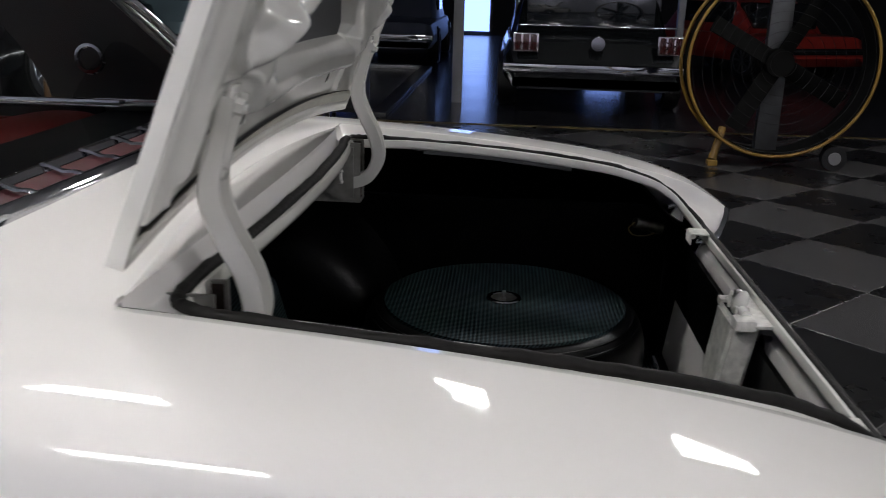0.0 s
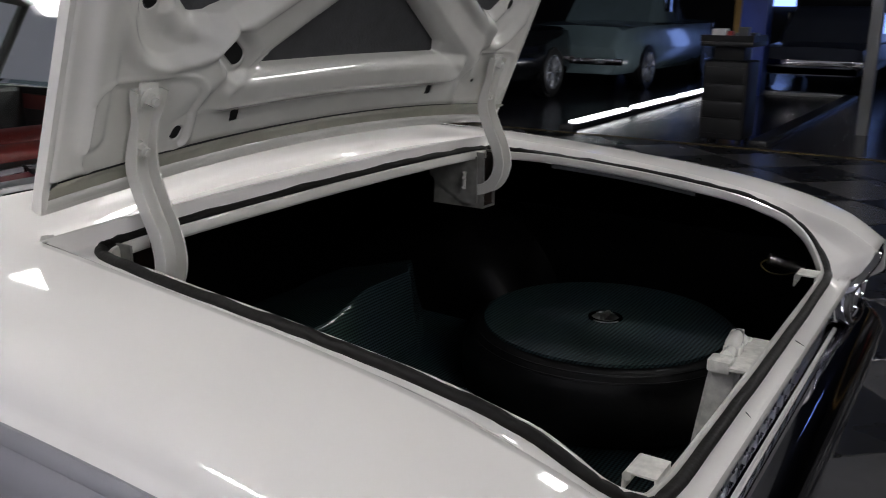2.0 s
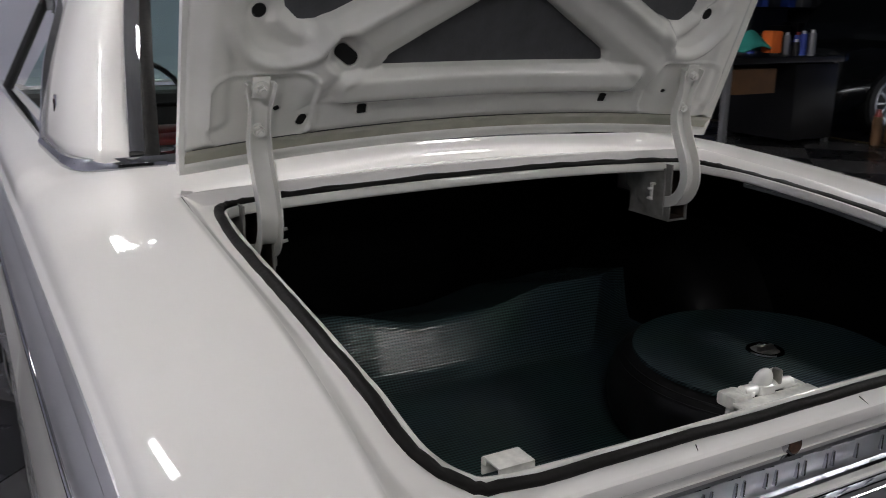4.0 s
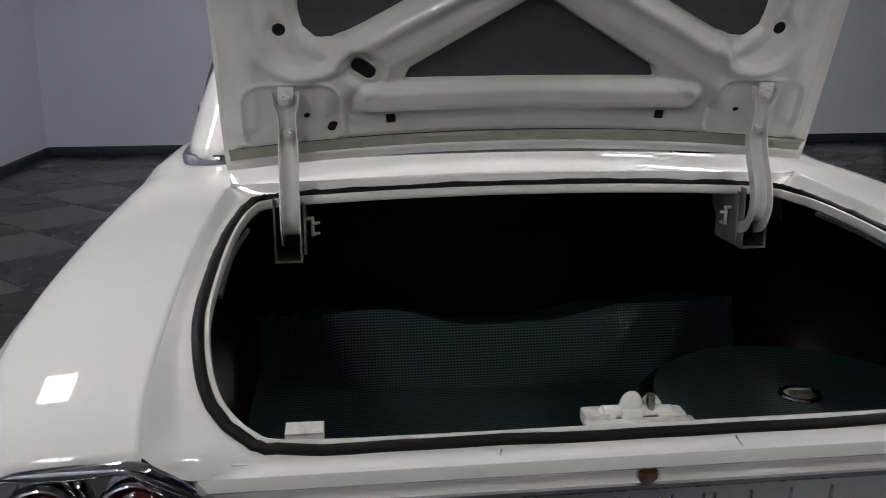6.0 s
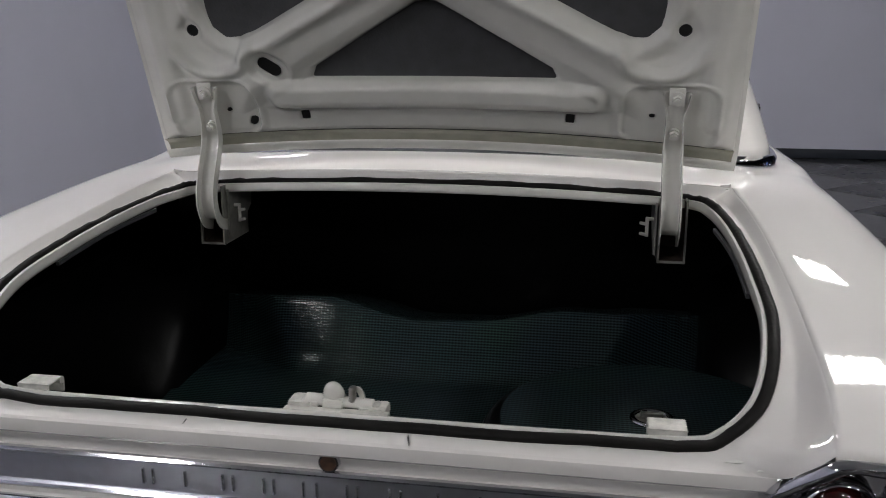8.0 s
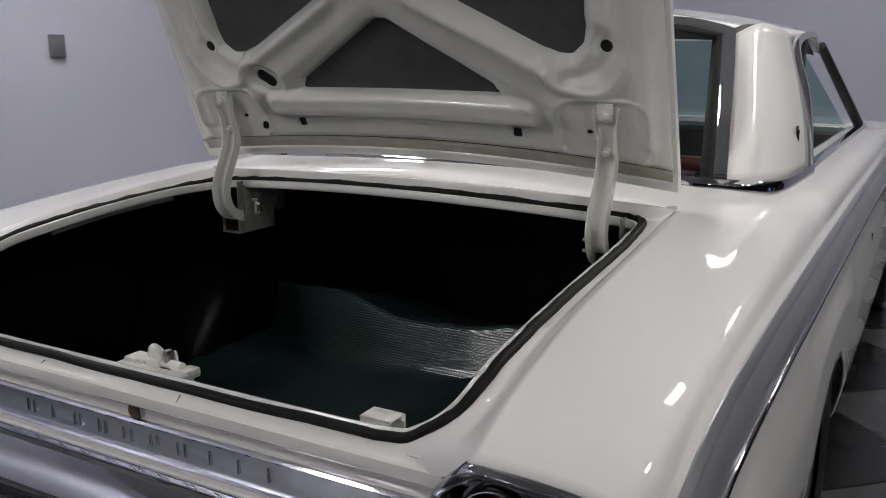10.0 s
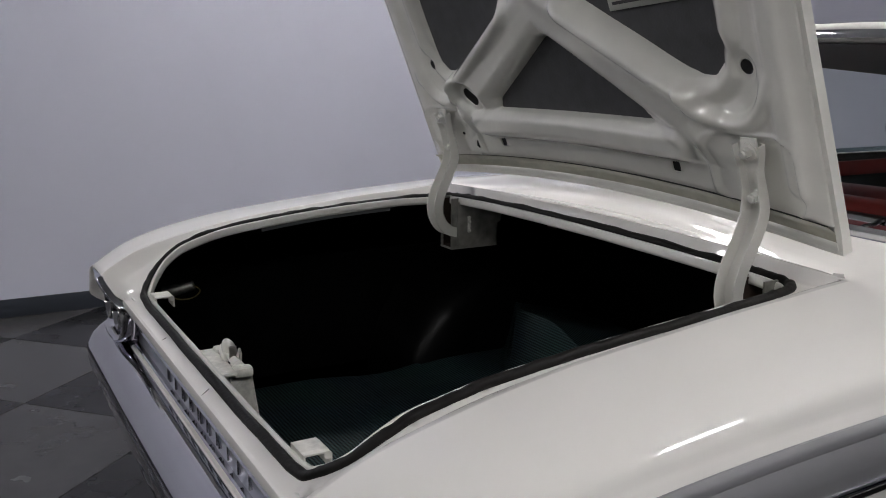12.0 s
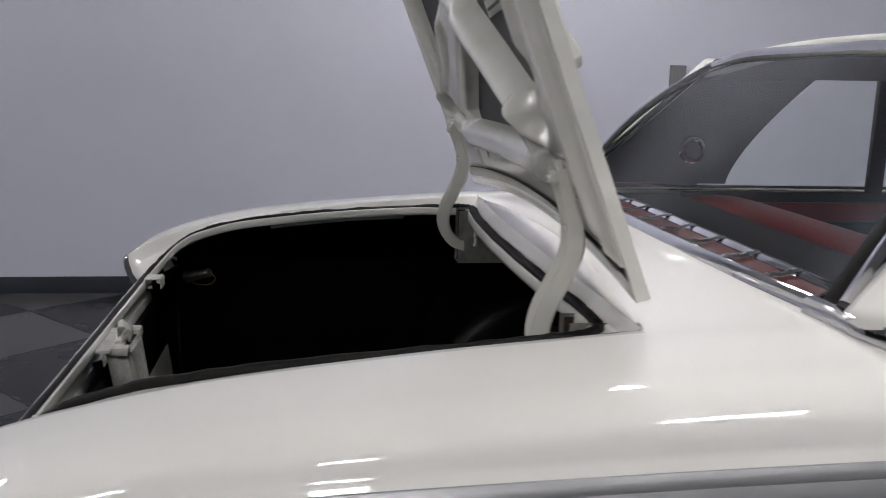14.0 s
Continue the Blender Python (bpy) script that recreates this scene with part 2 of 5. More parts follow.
def mat_material():
    """Woven dark green-grey trunk mat: small checks in colour and relief."""
    m = bpy.data.materials.new("woven_trunk_mat")
    m.use_nodes = True
    nt = m.node_tree
    b = nt.nodes["Principled BSDF"]
    tc = nt.nodes.new("ShaderNodeTexCoord")
    sep = nt.nodes.new("ShaderNodeSeparateXYZ")
    nt.links.new(tc.outputs["Object"], sep.inputs["Vector"])
    w1 = nt.nodes.new("ShaderNodeMath")
    w1.operation = "ADD"
    nt.links.new(sep.outputs["Y"], w1.inputs[0])
    nt.links.new(sep.outputs["Z"], w1.inputs[1])
    comb = nt.nodes.new("ShaderNodeCombineXYZ")
    nt.links.new(sep.outputs["X"], comb.inputs["X"])
    nt.links.new(w1.outputs["Value"], comb.inputs["Y"])
    def wave(out, pitch):
        mul = nt.nodes.new("ShaderNodeMath")
        mul.operation = "MULTIPLY"
        mul.inputs[1].default_value = 2 * math.pi / pitch
        nt.links.new(out, mul.inputs[0])
        sn = nt.nodes.new("ShaderNodeMath")
        sn.operation = "SINE"
        nt.links.new(mul.outputs["Value"], sn.inputs[0])
        return sn.outputs["Value"]
    ridge = wave(w1.outputs["Value"], 0.0092)
    cord = wave(sep.outputs["X"], 0.0082)
    cross = nt.nodes.new("ShaderNodeMath")
    cross.operation, cross.inputs[1].default_value = "MULTIPLY_ADD", 0.40
    nt.links.new(cord, cross.inputs[0])
    nt.links.new(ridge, cross.inputs[2])
    lift = nt.nodes.new("ShaderNodeMapRange")
    lift.inputs["From Min"].default_value, lift.inputs["From Max"].default_value = -1.0, 1.3
    nt.links.new(cross.outputs["Value"], lift.inputs["Value"])
    ck = nt.nodes.new("ShaderNodeMix")
    ck.data_type = "RGBA"
    ck.inputs["A"].default_value = (0.002, 0.004, 0.005, 1)
    ck.inputs["B"].default_value = (0.052, 0.096, 0.106, 1)
    nt.links.new(lift.outputs["Result"], ck.inputs["Factor"])
    no = nt.nodes.new("ShaderNodeTexNoise")
    no.inputs["Scale"].default_value = 6
    nt.links.new(tc.outputs["Object"], no.inputs["Vector"])
    mx = nt.nodes.new("ShaderNodeMix")
    mx.data_type, mx.blend_type = "RGBA", "MULTIPLY"
    mx.inputs["Factor"].default_value = 0.5
    nt.links.new(ck.outputs["Result"], mx.inputs["A"])
    nt.links.new(no.outputs["Color"], mx.inputs["B"])
    nt.links.new(mx.outputs["Result"], b.inputs["Base Color"])
    b.inputs["Roughness"].default_value = 0.62
    b.inputs["Specular IOR Level"].default_value = 0.2
    b.inputs["Coat Weight"].default_value, b.inputs["Coat Roughness"].default_value = 0.42, 0.11
    bp = nt.nodes.new("ShaderNodeBump")
    bp.inputs["Strength"].default_value = 0.9
    bp.inputs["Distance"].default_value = 0.002
    nt.links.new(lift.outputs["Result"], bp.inputs["Height"])
    nt.links.new(bp.outputs["Normal"], b.inputs["Normal"])
    soft = nt.nodes.new("ShaderNodeBump")
    soft.inputs["Strength"].default_value, soft.inputs["Distance"].default_value = 0.09, 0.0015
    nt.links.new(lift.outputs["Result"], soft.inputs["Height"])
    nt.links.new(soft.outputs["Normal"], b.inputs["Coat Normal"])
    return m


MAT = mat_material()

# ---- the hall ----
XL, YF, YR, XS = -3.62, 9.05, -20.0, 7.7
def slab(name, lo, hi, mat, label, category):
    bm = bmesh.new()
    box(bm, lo, hi)
    ob = part(name, bm, mat, None, smooth=False)
    return tagged(ob, label, category, kind="structure")


slab("wall_left", (XL - 0.2, YR - 0.2, 0), (XL, YF + 0.2, 4.2), WALL, "plain lavender-grey painted wall beside the car", "wall")
slab("wall_front", (XL, YF, 0), (6.2, YF + 0.2, 4.2), WALL, "plain lavender-grey painted wall ahead of the car", "wall")
slab("wall_rear", (XL, YR - 0.2, 0), (26, YR, 5.2), DARKWALL, "dark wall closing the hall behind the camera", "wall")
slab("wall_shop_side", (6.2, 14, 0), (26, 14.2, 5.2), DARKWALL, "dark side wall of the workshop", "wall")
slab("wall_shop_end", (26, YR - 0.2, 0), (26.2, 14.2, 5.2), DARKWALL, "dark far wall of the workshop", "wall")
slab("wall_shop_return", (6.0, YF + 0.2, 0), (6.2, 14.2, 5.2), DARKWALL, "dark wall return beside the showroom wall", "wall")
slab("ceiling", (XL, YR, 4.2), (XS, YF, 4.35), CEIL, "pale plain ceiling over the display bay", "ceiling")
slab("ceiling_shop", (XS, YR, 5.2), (26, 14, 5.35), DARKWALL, "dark high workshop ceiling", "ceiling")
slab("ceiling_fascia", (XS - 0.1, YR, 4.2), (XS, YF, 5.2), DARKWALL, "dark step between two ceilings", "ceiling")
slab("floor_base", (XL, YR, -0.2), (26, 14, -0.012), GROUT, "dark bed below the floor tiles", "floor")
slab("shop_floor", (XS, YR, -0.012), (26, 14, 0.0), CONCRETE, "glossy grey sealed concrete workshop floor", "floor")
bm = bmesh.new()
box(bm, (XL, YR, 0), (XL + 0.012, YF, 0.10), 0.003)
tagged(part("baseboard_left", bm, BASEB, None), "dark blue-black vinyl baseboard along the wall", "baseboard", kind="structure")
bm = bmesh.new()
box(bm, (XL + 0.012, YF - 0.012, 0), (6.2, YF, 0.10), 0.003)
tagged(part("baseboard_front", bm, BASEB, None), "dark blue-black vinyl baseboard along the front wall", "baseboard", kind="structure")
bm = bmesh.new()
box(bm, (XS - 0.07, YR, -0.010), (XS, YF, 0.003))
tagged(part("floor_line", bm, LINEPAINT, None, smooth=False), "worn dull yellow line where tiles meet concrete", "floor line", kind="structure")

# wall plate
plate = thing("wall_switch", (XL, 2.66, 1.30), "grey metal switch plate on the lavender wall", "switch")
bm = bmesh.new()
box(bm, (XL, 2.61, 1.30), (XL + 0.03, 2.71, 1.435), 0.006)
part("plate", bm, GREYMETAL, plate)
bm = bmesh.new()
box(bm, (XL + 0.03, 2.65, 1.345), (XL + 0.036, 2.67, 1.385), 0.002)
part("toggle", bm, GREYMETAL, plate)


def ceiling_light(x, y, z=3.7, turn=0.0, half=0.35):
    lamp = thing("ceiling_light", (0, 0, 0), "white high-bay fixture with five glowing tubes, added fill where it hangs behind the camera", "ceiling light", "hall lights")
    bm = bmesh.new()
    box(bm, (-half - 0.03, -0.235, 0.03), (half + 0.03, 0.235, 0.09), 0.01)
    part("housing", bm, GREYMETAL, lamp)
    for k in range(5):
        bm = bmesh.new()
        yy = -0.18 + 0.09 * k
        rod(bm, (-half, yy, 0), (half, yy, 0), 0.032, seg=10)
        part("tube", bm, TUBE, lamp)
    for s in (-0.6 * half, 0.6 * half):
        bm = bmesh.new()
        rod(bm, (s, 0, 0.09), (s, 0, 4.2 - z), 0.006, seg=6)
        part("hanger", bm, GREYMETAL, lamp)
    lamp.matrix_basis = pose(x, y, z, 0, 0, turn)
    return lamp


# the six with y below -3 are unseen, added as fill behind the camera
LIGHTS = [(3.9, -1.9), (3.6, 0.2), (2.2, 5.5), (-0.1, 6.7), (-2.05, 1.55), (1.6, 2.1), (-2.4, -3.2), (3.4, -6.2), (-3.0, -5.6), (5.6, -6.5), (-1.4, -14.0), (1.6, -14.0)]
SHORT = ((3.6, 0.2), (-0.1, 6.7))
for x, y in LIGHTS:
    ceiling_light(x, y, turn=90, half=0.18 if (x, y) in SHORT else 0.45 if (x, y) == (-2.05, 1.55) else 0.35)

# ---- the car ----
car = thing("classic_car", (0, 2.2, 0), "cream-white sixties hardtop coupe with its trunk lid open", "car")

SEAL_X = [(-0.02, 0.50), (0.0, 0.565), (0.04, 0.60), (0.1, 0.618), (0.2, 0.632), (0.45, 0.636), (0.7, 0.618), (0.80, 0.603)]
SEAL_Z = [(-0.03, 0.808), (0.0, 0.840), (0.05, 0.886), (0.1, 0.917), (0.2, 0.946), (0.3, 0.960), (0.45, 0.976), (0.6, 0.987), (0.8, 0.998), (0.92, 1.004)]
CREST = [(-0.09, 0.846), (-0.05, 0.873), (0.0, 0.899), (0.1, 0.929), (0.25, 0.958), (0.45, 0.981), (0.8, 1.009), (1.0, 1.018), (1.5, 1.024), (3.0, 1.016), (4.6, 0.96), (5.0, 0.90)]
CREASE = [(-0.09, 0.766), (-0.05, 0.788), (0.0, 0.822), (0.1, 0.870), (0.25, 0.899), (0.5, 0.917), (1.0, 0.931), (2.0, 0.943), (4.0, 0.930), (5.0, 0.85)]
EDGE_X = [(-0.09, 0.668), (0.0, 0.675), (0.2, 0.674), (0.5, 0.674), (0.7, 0.670), (0.89, 0.664), (1.1, 0.664), (1.2, 0.70), (1.3, 0.76)]
EDGE_Z = [(-0.09, 0.848), (-0.05, 0.873), (0.0, 0.898), (0.05, 0.914), (0.1, 0.927), (0.2, 0.949), (0.3, 0.966), (0.45, 0.984), (0.6, 0.999), (0.75, 1.010), (0.872, 1.018), (1.15, 1.030), (1.4, 1.034), (3.0, 1.024), (4.6, 0.968), (5.0, 0.908)]
WIDE = [(-0.09, 0.898), (0.0, 0.914), (0.3, 0.928), (0.8, 0.934), (2.5, 0.94), (4.5, 0.91), (5.0, 0.85)]



def seal_z(y):
    return lerp(SEAL_Z, y)


def quarter_section(y):
    """Right-hand outline from the gutter edge over the fender to the rocker."""
    xe, zc, zk, w = lerp(EDGE_X, y), lerp(CREST, y), lerp(CREASE, y), lerp(WIDE, y)
    ze = lerp(EDGE_Z, y)
    low = 0.27
    for wheel in (1.12, 4.25):
        if abs(y - wheel) < 0.36:
            low = max(low, 0.30 + math.sqrt(0.36 ** 2 - (y - wheel) ** 2) * 0.98)
    k = zk + 0.020
    top = [(xe, ze), (xe + 0.2 * (w - xe), ze + 0.3 * (zc - ze) + 0.001), (xe + 0.45 * (w - xe), zc), (xe + 0.70 * (w - xe), zc - 0.12 * (zc - k)), (xe + 0.88 * (w - xe), zc - 0.48 * (zc - k)), (w - 0.012, k - 0.004)]
    pts = spline(top, 22) + [(w - 0.004, zk + 0.009), (w, zk), (w + 0.006, zk - 0.009), (w + 0.014, zk - 0.020), (w + 0.022, zk - 0.034), (w + 0.027, zk - 0.050), (w + 0.030, zk - 0.070), (w + 0.032, zk - 0.100), (w + 0.034, zk - 0.13)]
    z0 = zk - 0.13
    for f in (0.15, 0.3, 0.45, 0.6, 0.75, 0.88, 1.0):
        z = z0 + (low - z0) * f
        bulge = 0.012 - 0.09 * max(0, (0.55 - z) / 0.3) ** 2
        pts.append((w + 0.034 + bulge, z))
    tuck = 0.14 * (1 - smoothstep(-0.09, 0.35, y))
    return [(x, y + tuck * smoothstep(zk - 0.01, zk - 0.12, z), z) for x, z in pts]


TIP = 0.872  # where the trunk recess ends and the deck begins


def deck_front(x):
    return 0.925 - 0.12 * x * x, 1.042 - 0.036 * x * x


ys = list(np.linspace(-0.09, 0.15, 17)) + list(np.linspace(0.18, 0.85, 24)) + [TIP, 0.8755, 0.880, 0.886, 0.894] + list(np.linspace(0.905, 1.23, 20)) + list(np.linspace(1.26, 5.0, 110))
NS, ND = len(quarter_section(0.5)), 44
verts, faces, left_i, right_i = [], [], [], []
for y in ys:
    sec = quarter_section(float(y))
    left_i.append(len(verts))
    verts += [(-x, p, z) for x, p, z in sec]
    right_i.append(len(verts))
    verts += sec
for i in range(len(ys) - 1):
    for j in range(NS - 1):
        a, b, c, d = right_i[i] + j, right_i[i] + j + 1, right_i[i + 1] + j + 1, right_i[i + 1] + j
        faces.append((a, b, c, d))
        a, b, c, d = left_i[i] + j, left_i[i] + j + 1, left_i[i + 1] + j + 1, left_i[i + 1] + j
        faces.append((d, c, b, a))
# the deck spans the two quarters between the trunk recess and the rear window
prev = None
for i, y in enumerate(ys):
    if not TIP <= y <= 1.231:
        continue
    xe, _, ze = quarter_section(float(y))[0]
    row = [left_i[i]]
    for j in range(1, ND):
        u = -1 + 2 * j / ND
        bow = 1 - u * u
        away = lerp([(TIP, deck_front(0)[0] - TIP), (1.15, -0.075), (1.23, -0.09)], y)
        rise = lerp([(TIP, deck_front(0)[1] - 1.018), (0.95, 0.031), (1.15, 0.026), (1.23, 0.026)], y)
        lip = 0.010 * (1 - min(1, (y - TIP) / 0.030)) ** 1.15 * (1 - u ** 8)
        row.append(len(verts))
        verts.append((xe * u, y + away * bow, ze + rise * bow ** 1.4 - lip))
    row.append(right_i[i])
    if prev:
        faces += [(prev[j], prev[j + 1], row[j + 1], row[j]) for j in range(ND)]
    prev = row
shell = under(mesh_ob("body_shell", verts, faces, PAINT, angle=42), car, "cream-white rear quarters and deck")
solid(shell, 0.004, -1)

# added near-black sheets that cover the lit white inside of the quarter panels
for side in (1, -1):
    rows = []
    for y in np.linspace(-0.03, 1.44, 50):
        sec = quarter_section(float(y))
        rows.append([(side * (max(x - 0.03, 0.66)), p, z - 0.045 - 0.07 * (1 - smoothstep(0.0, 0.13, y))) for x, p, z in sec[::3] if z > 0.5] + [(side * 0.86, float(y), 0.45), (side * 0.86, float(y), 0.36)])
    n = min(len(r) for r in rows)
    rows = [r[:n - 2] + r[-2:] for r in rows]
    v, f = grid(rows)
    under(mesh_ob("dark_trunk_sheet", v, f, BLACKMETAL, angle=50), car, "added black sheet that keeps the trunk side dark")

# opening outline, seal, gutter and inner flange
right = [(0.0, -0.022), (0.3, -0.022), (0.495, -0.020), (0.548, -0.010), (0.590, 0.018), (0.612, 0.055), (0.626, 0.12), (0.634, 0.2), (0.636, 0.32), (0.636, 0.45), (0.632, 0.6), (0.622, 0.72), (0.613, 0.785), (0.603, 0.818), (0.580, 0.838), (0.548, 0.842), (0.49, 0.837), (0.40, 0.823), (0.2, 0.804), (0.0, 0.797)]
right = spline(right, 90)
outline = right + [(-x, y) for x, y in right[::-1]][1:-1]


def outline_z(x, y):
    front = (1 - smoothstep(0.55, 0.612, abs(x))) if y > 0.5 else 0.0
    return seal_z(y) * (1 - front) + (1.027 - 0.08 * x * x) * front


def offset_outline(d):
    out = []
    n = len(outline)
    for i, (x, y) in enumerate(outline):
        ax, ay = outline[i - 1]
        bx, by = outline[(i + 1) % n]
        tx, ty = bx - ax, by - ay
        l = math.hypot(tx, ty)
        out.append((x + ty / l * d, y - tx / l * d))
    return out


random.seed(4)
wob = [random.uniform(-0.0020, 0.0016) for _ in outline]
v, f = sweep([(x, y, outline_z(x, y) - 0.002 + w) for (x, y), w in zip(outline, wob)], circle_section(0.0092, 0.0080, 10), closed=True)
under(mesh_ob("trunk_seal", v, f, RUBBER, angle=60), car, "black rubber weatherstrip, worn and lumpy")

rows = []
for k, (d, dz) in enumerate(((-0.008, -0.008), (-0.0095, 0.003), (-0.0115, 0.0052), (-0.0145, 0.0045), (-0.0160, 0.000), (-0.0164, -0.008), (-0.016, -0.013))):
    o = offset_outline(d)
    rows.append([(x, y, outline_z(ox, oy) + dz - 0.0062 * smoothstep(0.02, 0.16, oy) - 0.0042 * smoothstep(0.68, 0.80, oy)) for (x, y), (ox, oy) in zip(o, outline)])
v, f = grid(rows, wrap=True)
solid(under(mesh_ob("opening_flange", v, f, PAINT_IN, angle=50), car, "chipped white painted flange inside the seal"), 0.003, 0)

# grey reinforcement rail hanging inside the flange along each side
for s in (-1, 1):
    line = [(s * (lerp(SEAL_X, y) - 0.0185), y, seal_z(y) - 0.0225) for y in [0.30 + 0.36 * k / 30 for k in range(31)]]
    v, f = sweep(line, [(-0.003, -0.005), (0.003, -0.005), (0.003, 0.003), (-0.003, 0.003)])
    under(mesh_ob("side_rail", v, f, RAILGREY, angle=40), car, "grey reinforcement rail under the flange")

# gutter between the seal and the body edge
for a, b in (((0.12, -0.036, 0.8085), (0.124, -0.050, 0.8005)), ((-0.21, -0.036, 0.8085), (-0.213, -0.044, 0.8035))):
    bm = bmesh.new()
    rod(bm, a, b, 0.0009, 0.0004, 6)
    part("rubber_shred", bm, RUBBER, car, "torn shred of the black weatherstrip")
CORNER_LINE = spline([(0.56, -0.047, 0.799), (0.590, -0.050, 0.796), (0.622, -0.068, 0.806), (0.648, -0.082, 0.830), (0.668, -0.088, 0.8495)], 41)


def CORNER(t):
    return CORNER_LINE[int(round(40 * t))]


def body_edge(x, y):
    sx = 1 if x >= 0 else -1
    a = abs(x)
    if y > 0.7 and a < 0.585:
        xx = min(0.660, a * 0.660 / 0.575)
        return sx * xx, 0.832 + 0.105 * xx * xx, 1.040 - 0.052 * xx * xx
    if y > 0.72:
        t = smoothstep(0.72, 0.835, y)
        yy = 0.72 + (TIP - 0.72) * t
        return sx * (lerp(EDGE_X, yy) - 0.002 * t), yy, quarter_section(yy)[0][2]
    if a < 0.495 and y < 0.02:
        return x * 0.56 / 0.495, -0.047, 0.799
    if y < 0.07:
        u = max(0, min(1, 0.55 * (a - 0.495) / 0.120 + 0.45 * (y + 0.02) / 0.09))
        if u < 0.5:
            xx, yy, zz = CORNER(u / 0.5)
            return sx * xx, yy, zz
        yy = -0.088 + 0.158 * (u - 0.5) / 0.5
        return sx * lerp(EDGE_X, yy), yy, quarter_section(yy)[0][2]
    return sx * lerp(EDGE_X, y), y, quarter_section(y)[0][2]


o0 = offset_outline(0.003)
edges = [body_edge(x, y) for x, y in outline]
rows = []
for f, g in ((0.0, 0.0), (0.2, 0.0), (0.42, 0.006), (0.50, 0.03), (0.56, 0.10), (0.66, 0.30), (0.82, 0.64), (0.94, 0.90), (0.985, 0.985), (1.0, 1.0)):
    row = []
    for (x, y), (ox, oy), e in zip(o0, outline, edges):
        z0 = outline_z(ox, oy) - 0.006
        rear = (1 - smoothstep(-0.02, 0.07, oy)) * (1 - smoothstep(0.53, 0.60, abs(ox)))
        gg = g * (1 - rear) + f * rear
        row.append((x + (e[0] - x) * f, y + (e[1] - y) * f, z0 + (e[2] - z0) * gg))
    rows.append(row)
v, f = grid(rows, wrap=True)
under(mesh_ob("trunk_gutter", v, f, PAINT, angle=50), car)

# folded ledge between the recess and the lip of the deck
rows = []
for k, lift in ((0.0, -0.0005), (0.04, 0.0026), (0.10, 0.0012), (0.5, -0.0030), (0.86, -0.0088), (0.95, -0.0100), (1.0, -0.0102)):
    row = []
    for j in range(61):
        x = -0.660 + 1.320 * j / 60
        y0, z0 = 0.832 + 0.105 * x * x, 1.040 - 0.052 * x * x
        y1, z1 = deck_front(x)
        near = min(1, (0.660 - abs(x)) / 0.05)
        row.append((x, y0 + (y1 - y0) * k, z0 + (z1 - z0) * k + lift * near))
    rows.append(row)
v, f = grid(rows)
under(mesh_ob("deck_ledge", v, f, PAINT, angle=30), car, "creased white ledge ahead of the trunk seal")

# tail panel below the opening
PROFILE = [(-0.047, 0.7990), (-0.0515, 0.7955), (-0.053, 0.788), (-0.051, 0.776), (-0.044, 0.770), (-0.030, 0.766), (-0.022, 0.760), (-0.018, 0.748), (-0.018, 0.738), (-0.024, 0.735)]
XT = [-0.61 + 1.22 * i / 60 for i in range(61)]
v, f = grid([[(x, y, z) for x in XT] for y, z in PROFILE])
under(mesh_ob("tail_panel", v, f, PAINT, angle=30), car)


def tail_strip(name, pts, mat, label="", half=0.60):
    xs = [-half + 2 * half * i / 48 for i in range(49)]
    v, f = grid([[(x, y, z) for x in xs] for y, z in pts])
    return under(mesh_ob(name, v, f, mat, angle=30), car, label)


tail_strip("trim_bead", [(-0.018, 0.737), (-0.027, 0.736), (-0.030, 0.732), (-0.027, 0.728), (-0.018, 0.727)], CHROME, "bright chrome bead", 0.64)
tail_strip("trim_panel", [(-0.021, 0.729), (-0.018, 0.715), (-0.016, 0.700), (-0.014, 0.685), (-0.016, 0.672)], BRUSHED, "brushed aluminium trim panel", 0.64)
tail_strip("trim_bead", [(-0.014, 0.676), (-0.024, 0.675), (-0.027, 0.671), (-0.024, 0.667), (-0.014, 0.666)], CHROME, "bright chrome bead", 0.64)
tail_strip("lower_valance", [(-0.012, 0.668), (-0.030, 0.663), (-0.034, 0.652), (-0.030, 0.64), (0.01, 0.60), (0.03, 0.45)], PAINT, "", 0.66)
# raised block marks in place of the maker's name
for i in range(10):
    x = -0.288 + 0.064 * i
    bm = bmesh.new()
    wide = (0.020, 0.012, 0.020, 0.020, 0.024, 0.020, 0.020, 0.006, 0.012, 0.016)[i]
    box(bm, (x - wide / 2, -0.0205, 0.688), (x - wide / 2 + 0.004, -0.013, 0.714), 0.001)
    if wide > 0.018:
        box(bm, (x + wide / 2 - 0.004, -0.0205, 0.688), (x + wide / 2, -0.013, 0.714), 0.001)
    part("badge_bar", bm, CHROME, car, "raised chrome badge bar")
# lock
bm = bmesh.new()
rod(bm, (0, -0.012, 0.752), (0, -0.028, 0.752), 0.017, 0.015, 20)
lock = part("trunk_lock", bm, CHROME, car, "chrome lock ring")
bm = bmesh.new()
rod(bm, (0, -0.02, 0.752), (0, -0.0295, 0.752), 0.0125, 0.012, 18)
part("lock_core", bm, material("rusty_lock", (0.07, 0.035, 0.02), 0.6, vary=0.5, scale=120), lock, "rusty lock core")

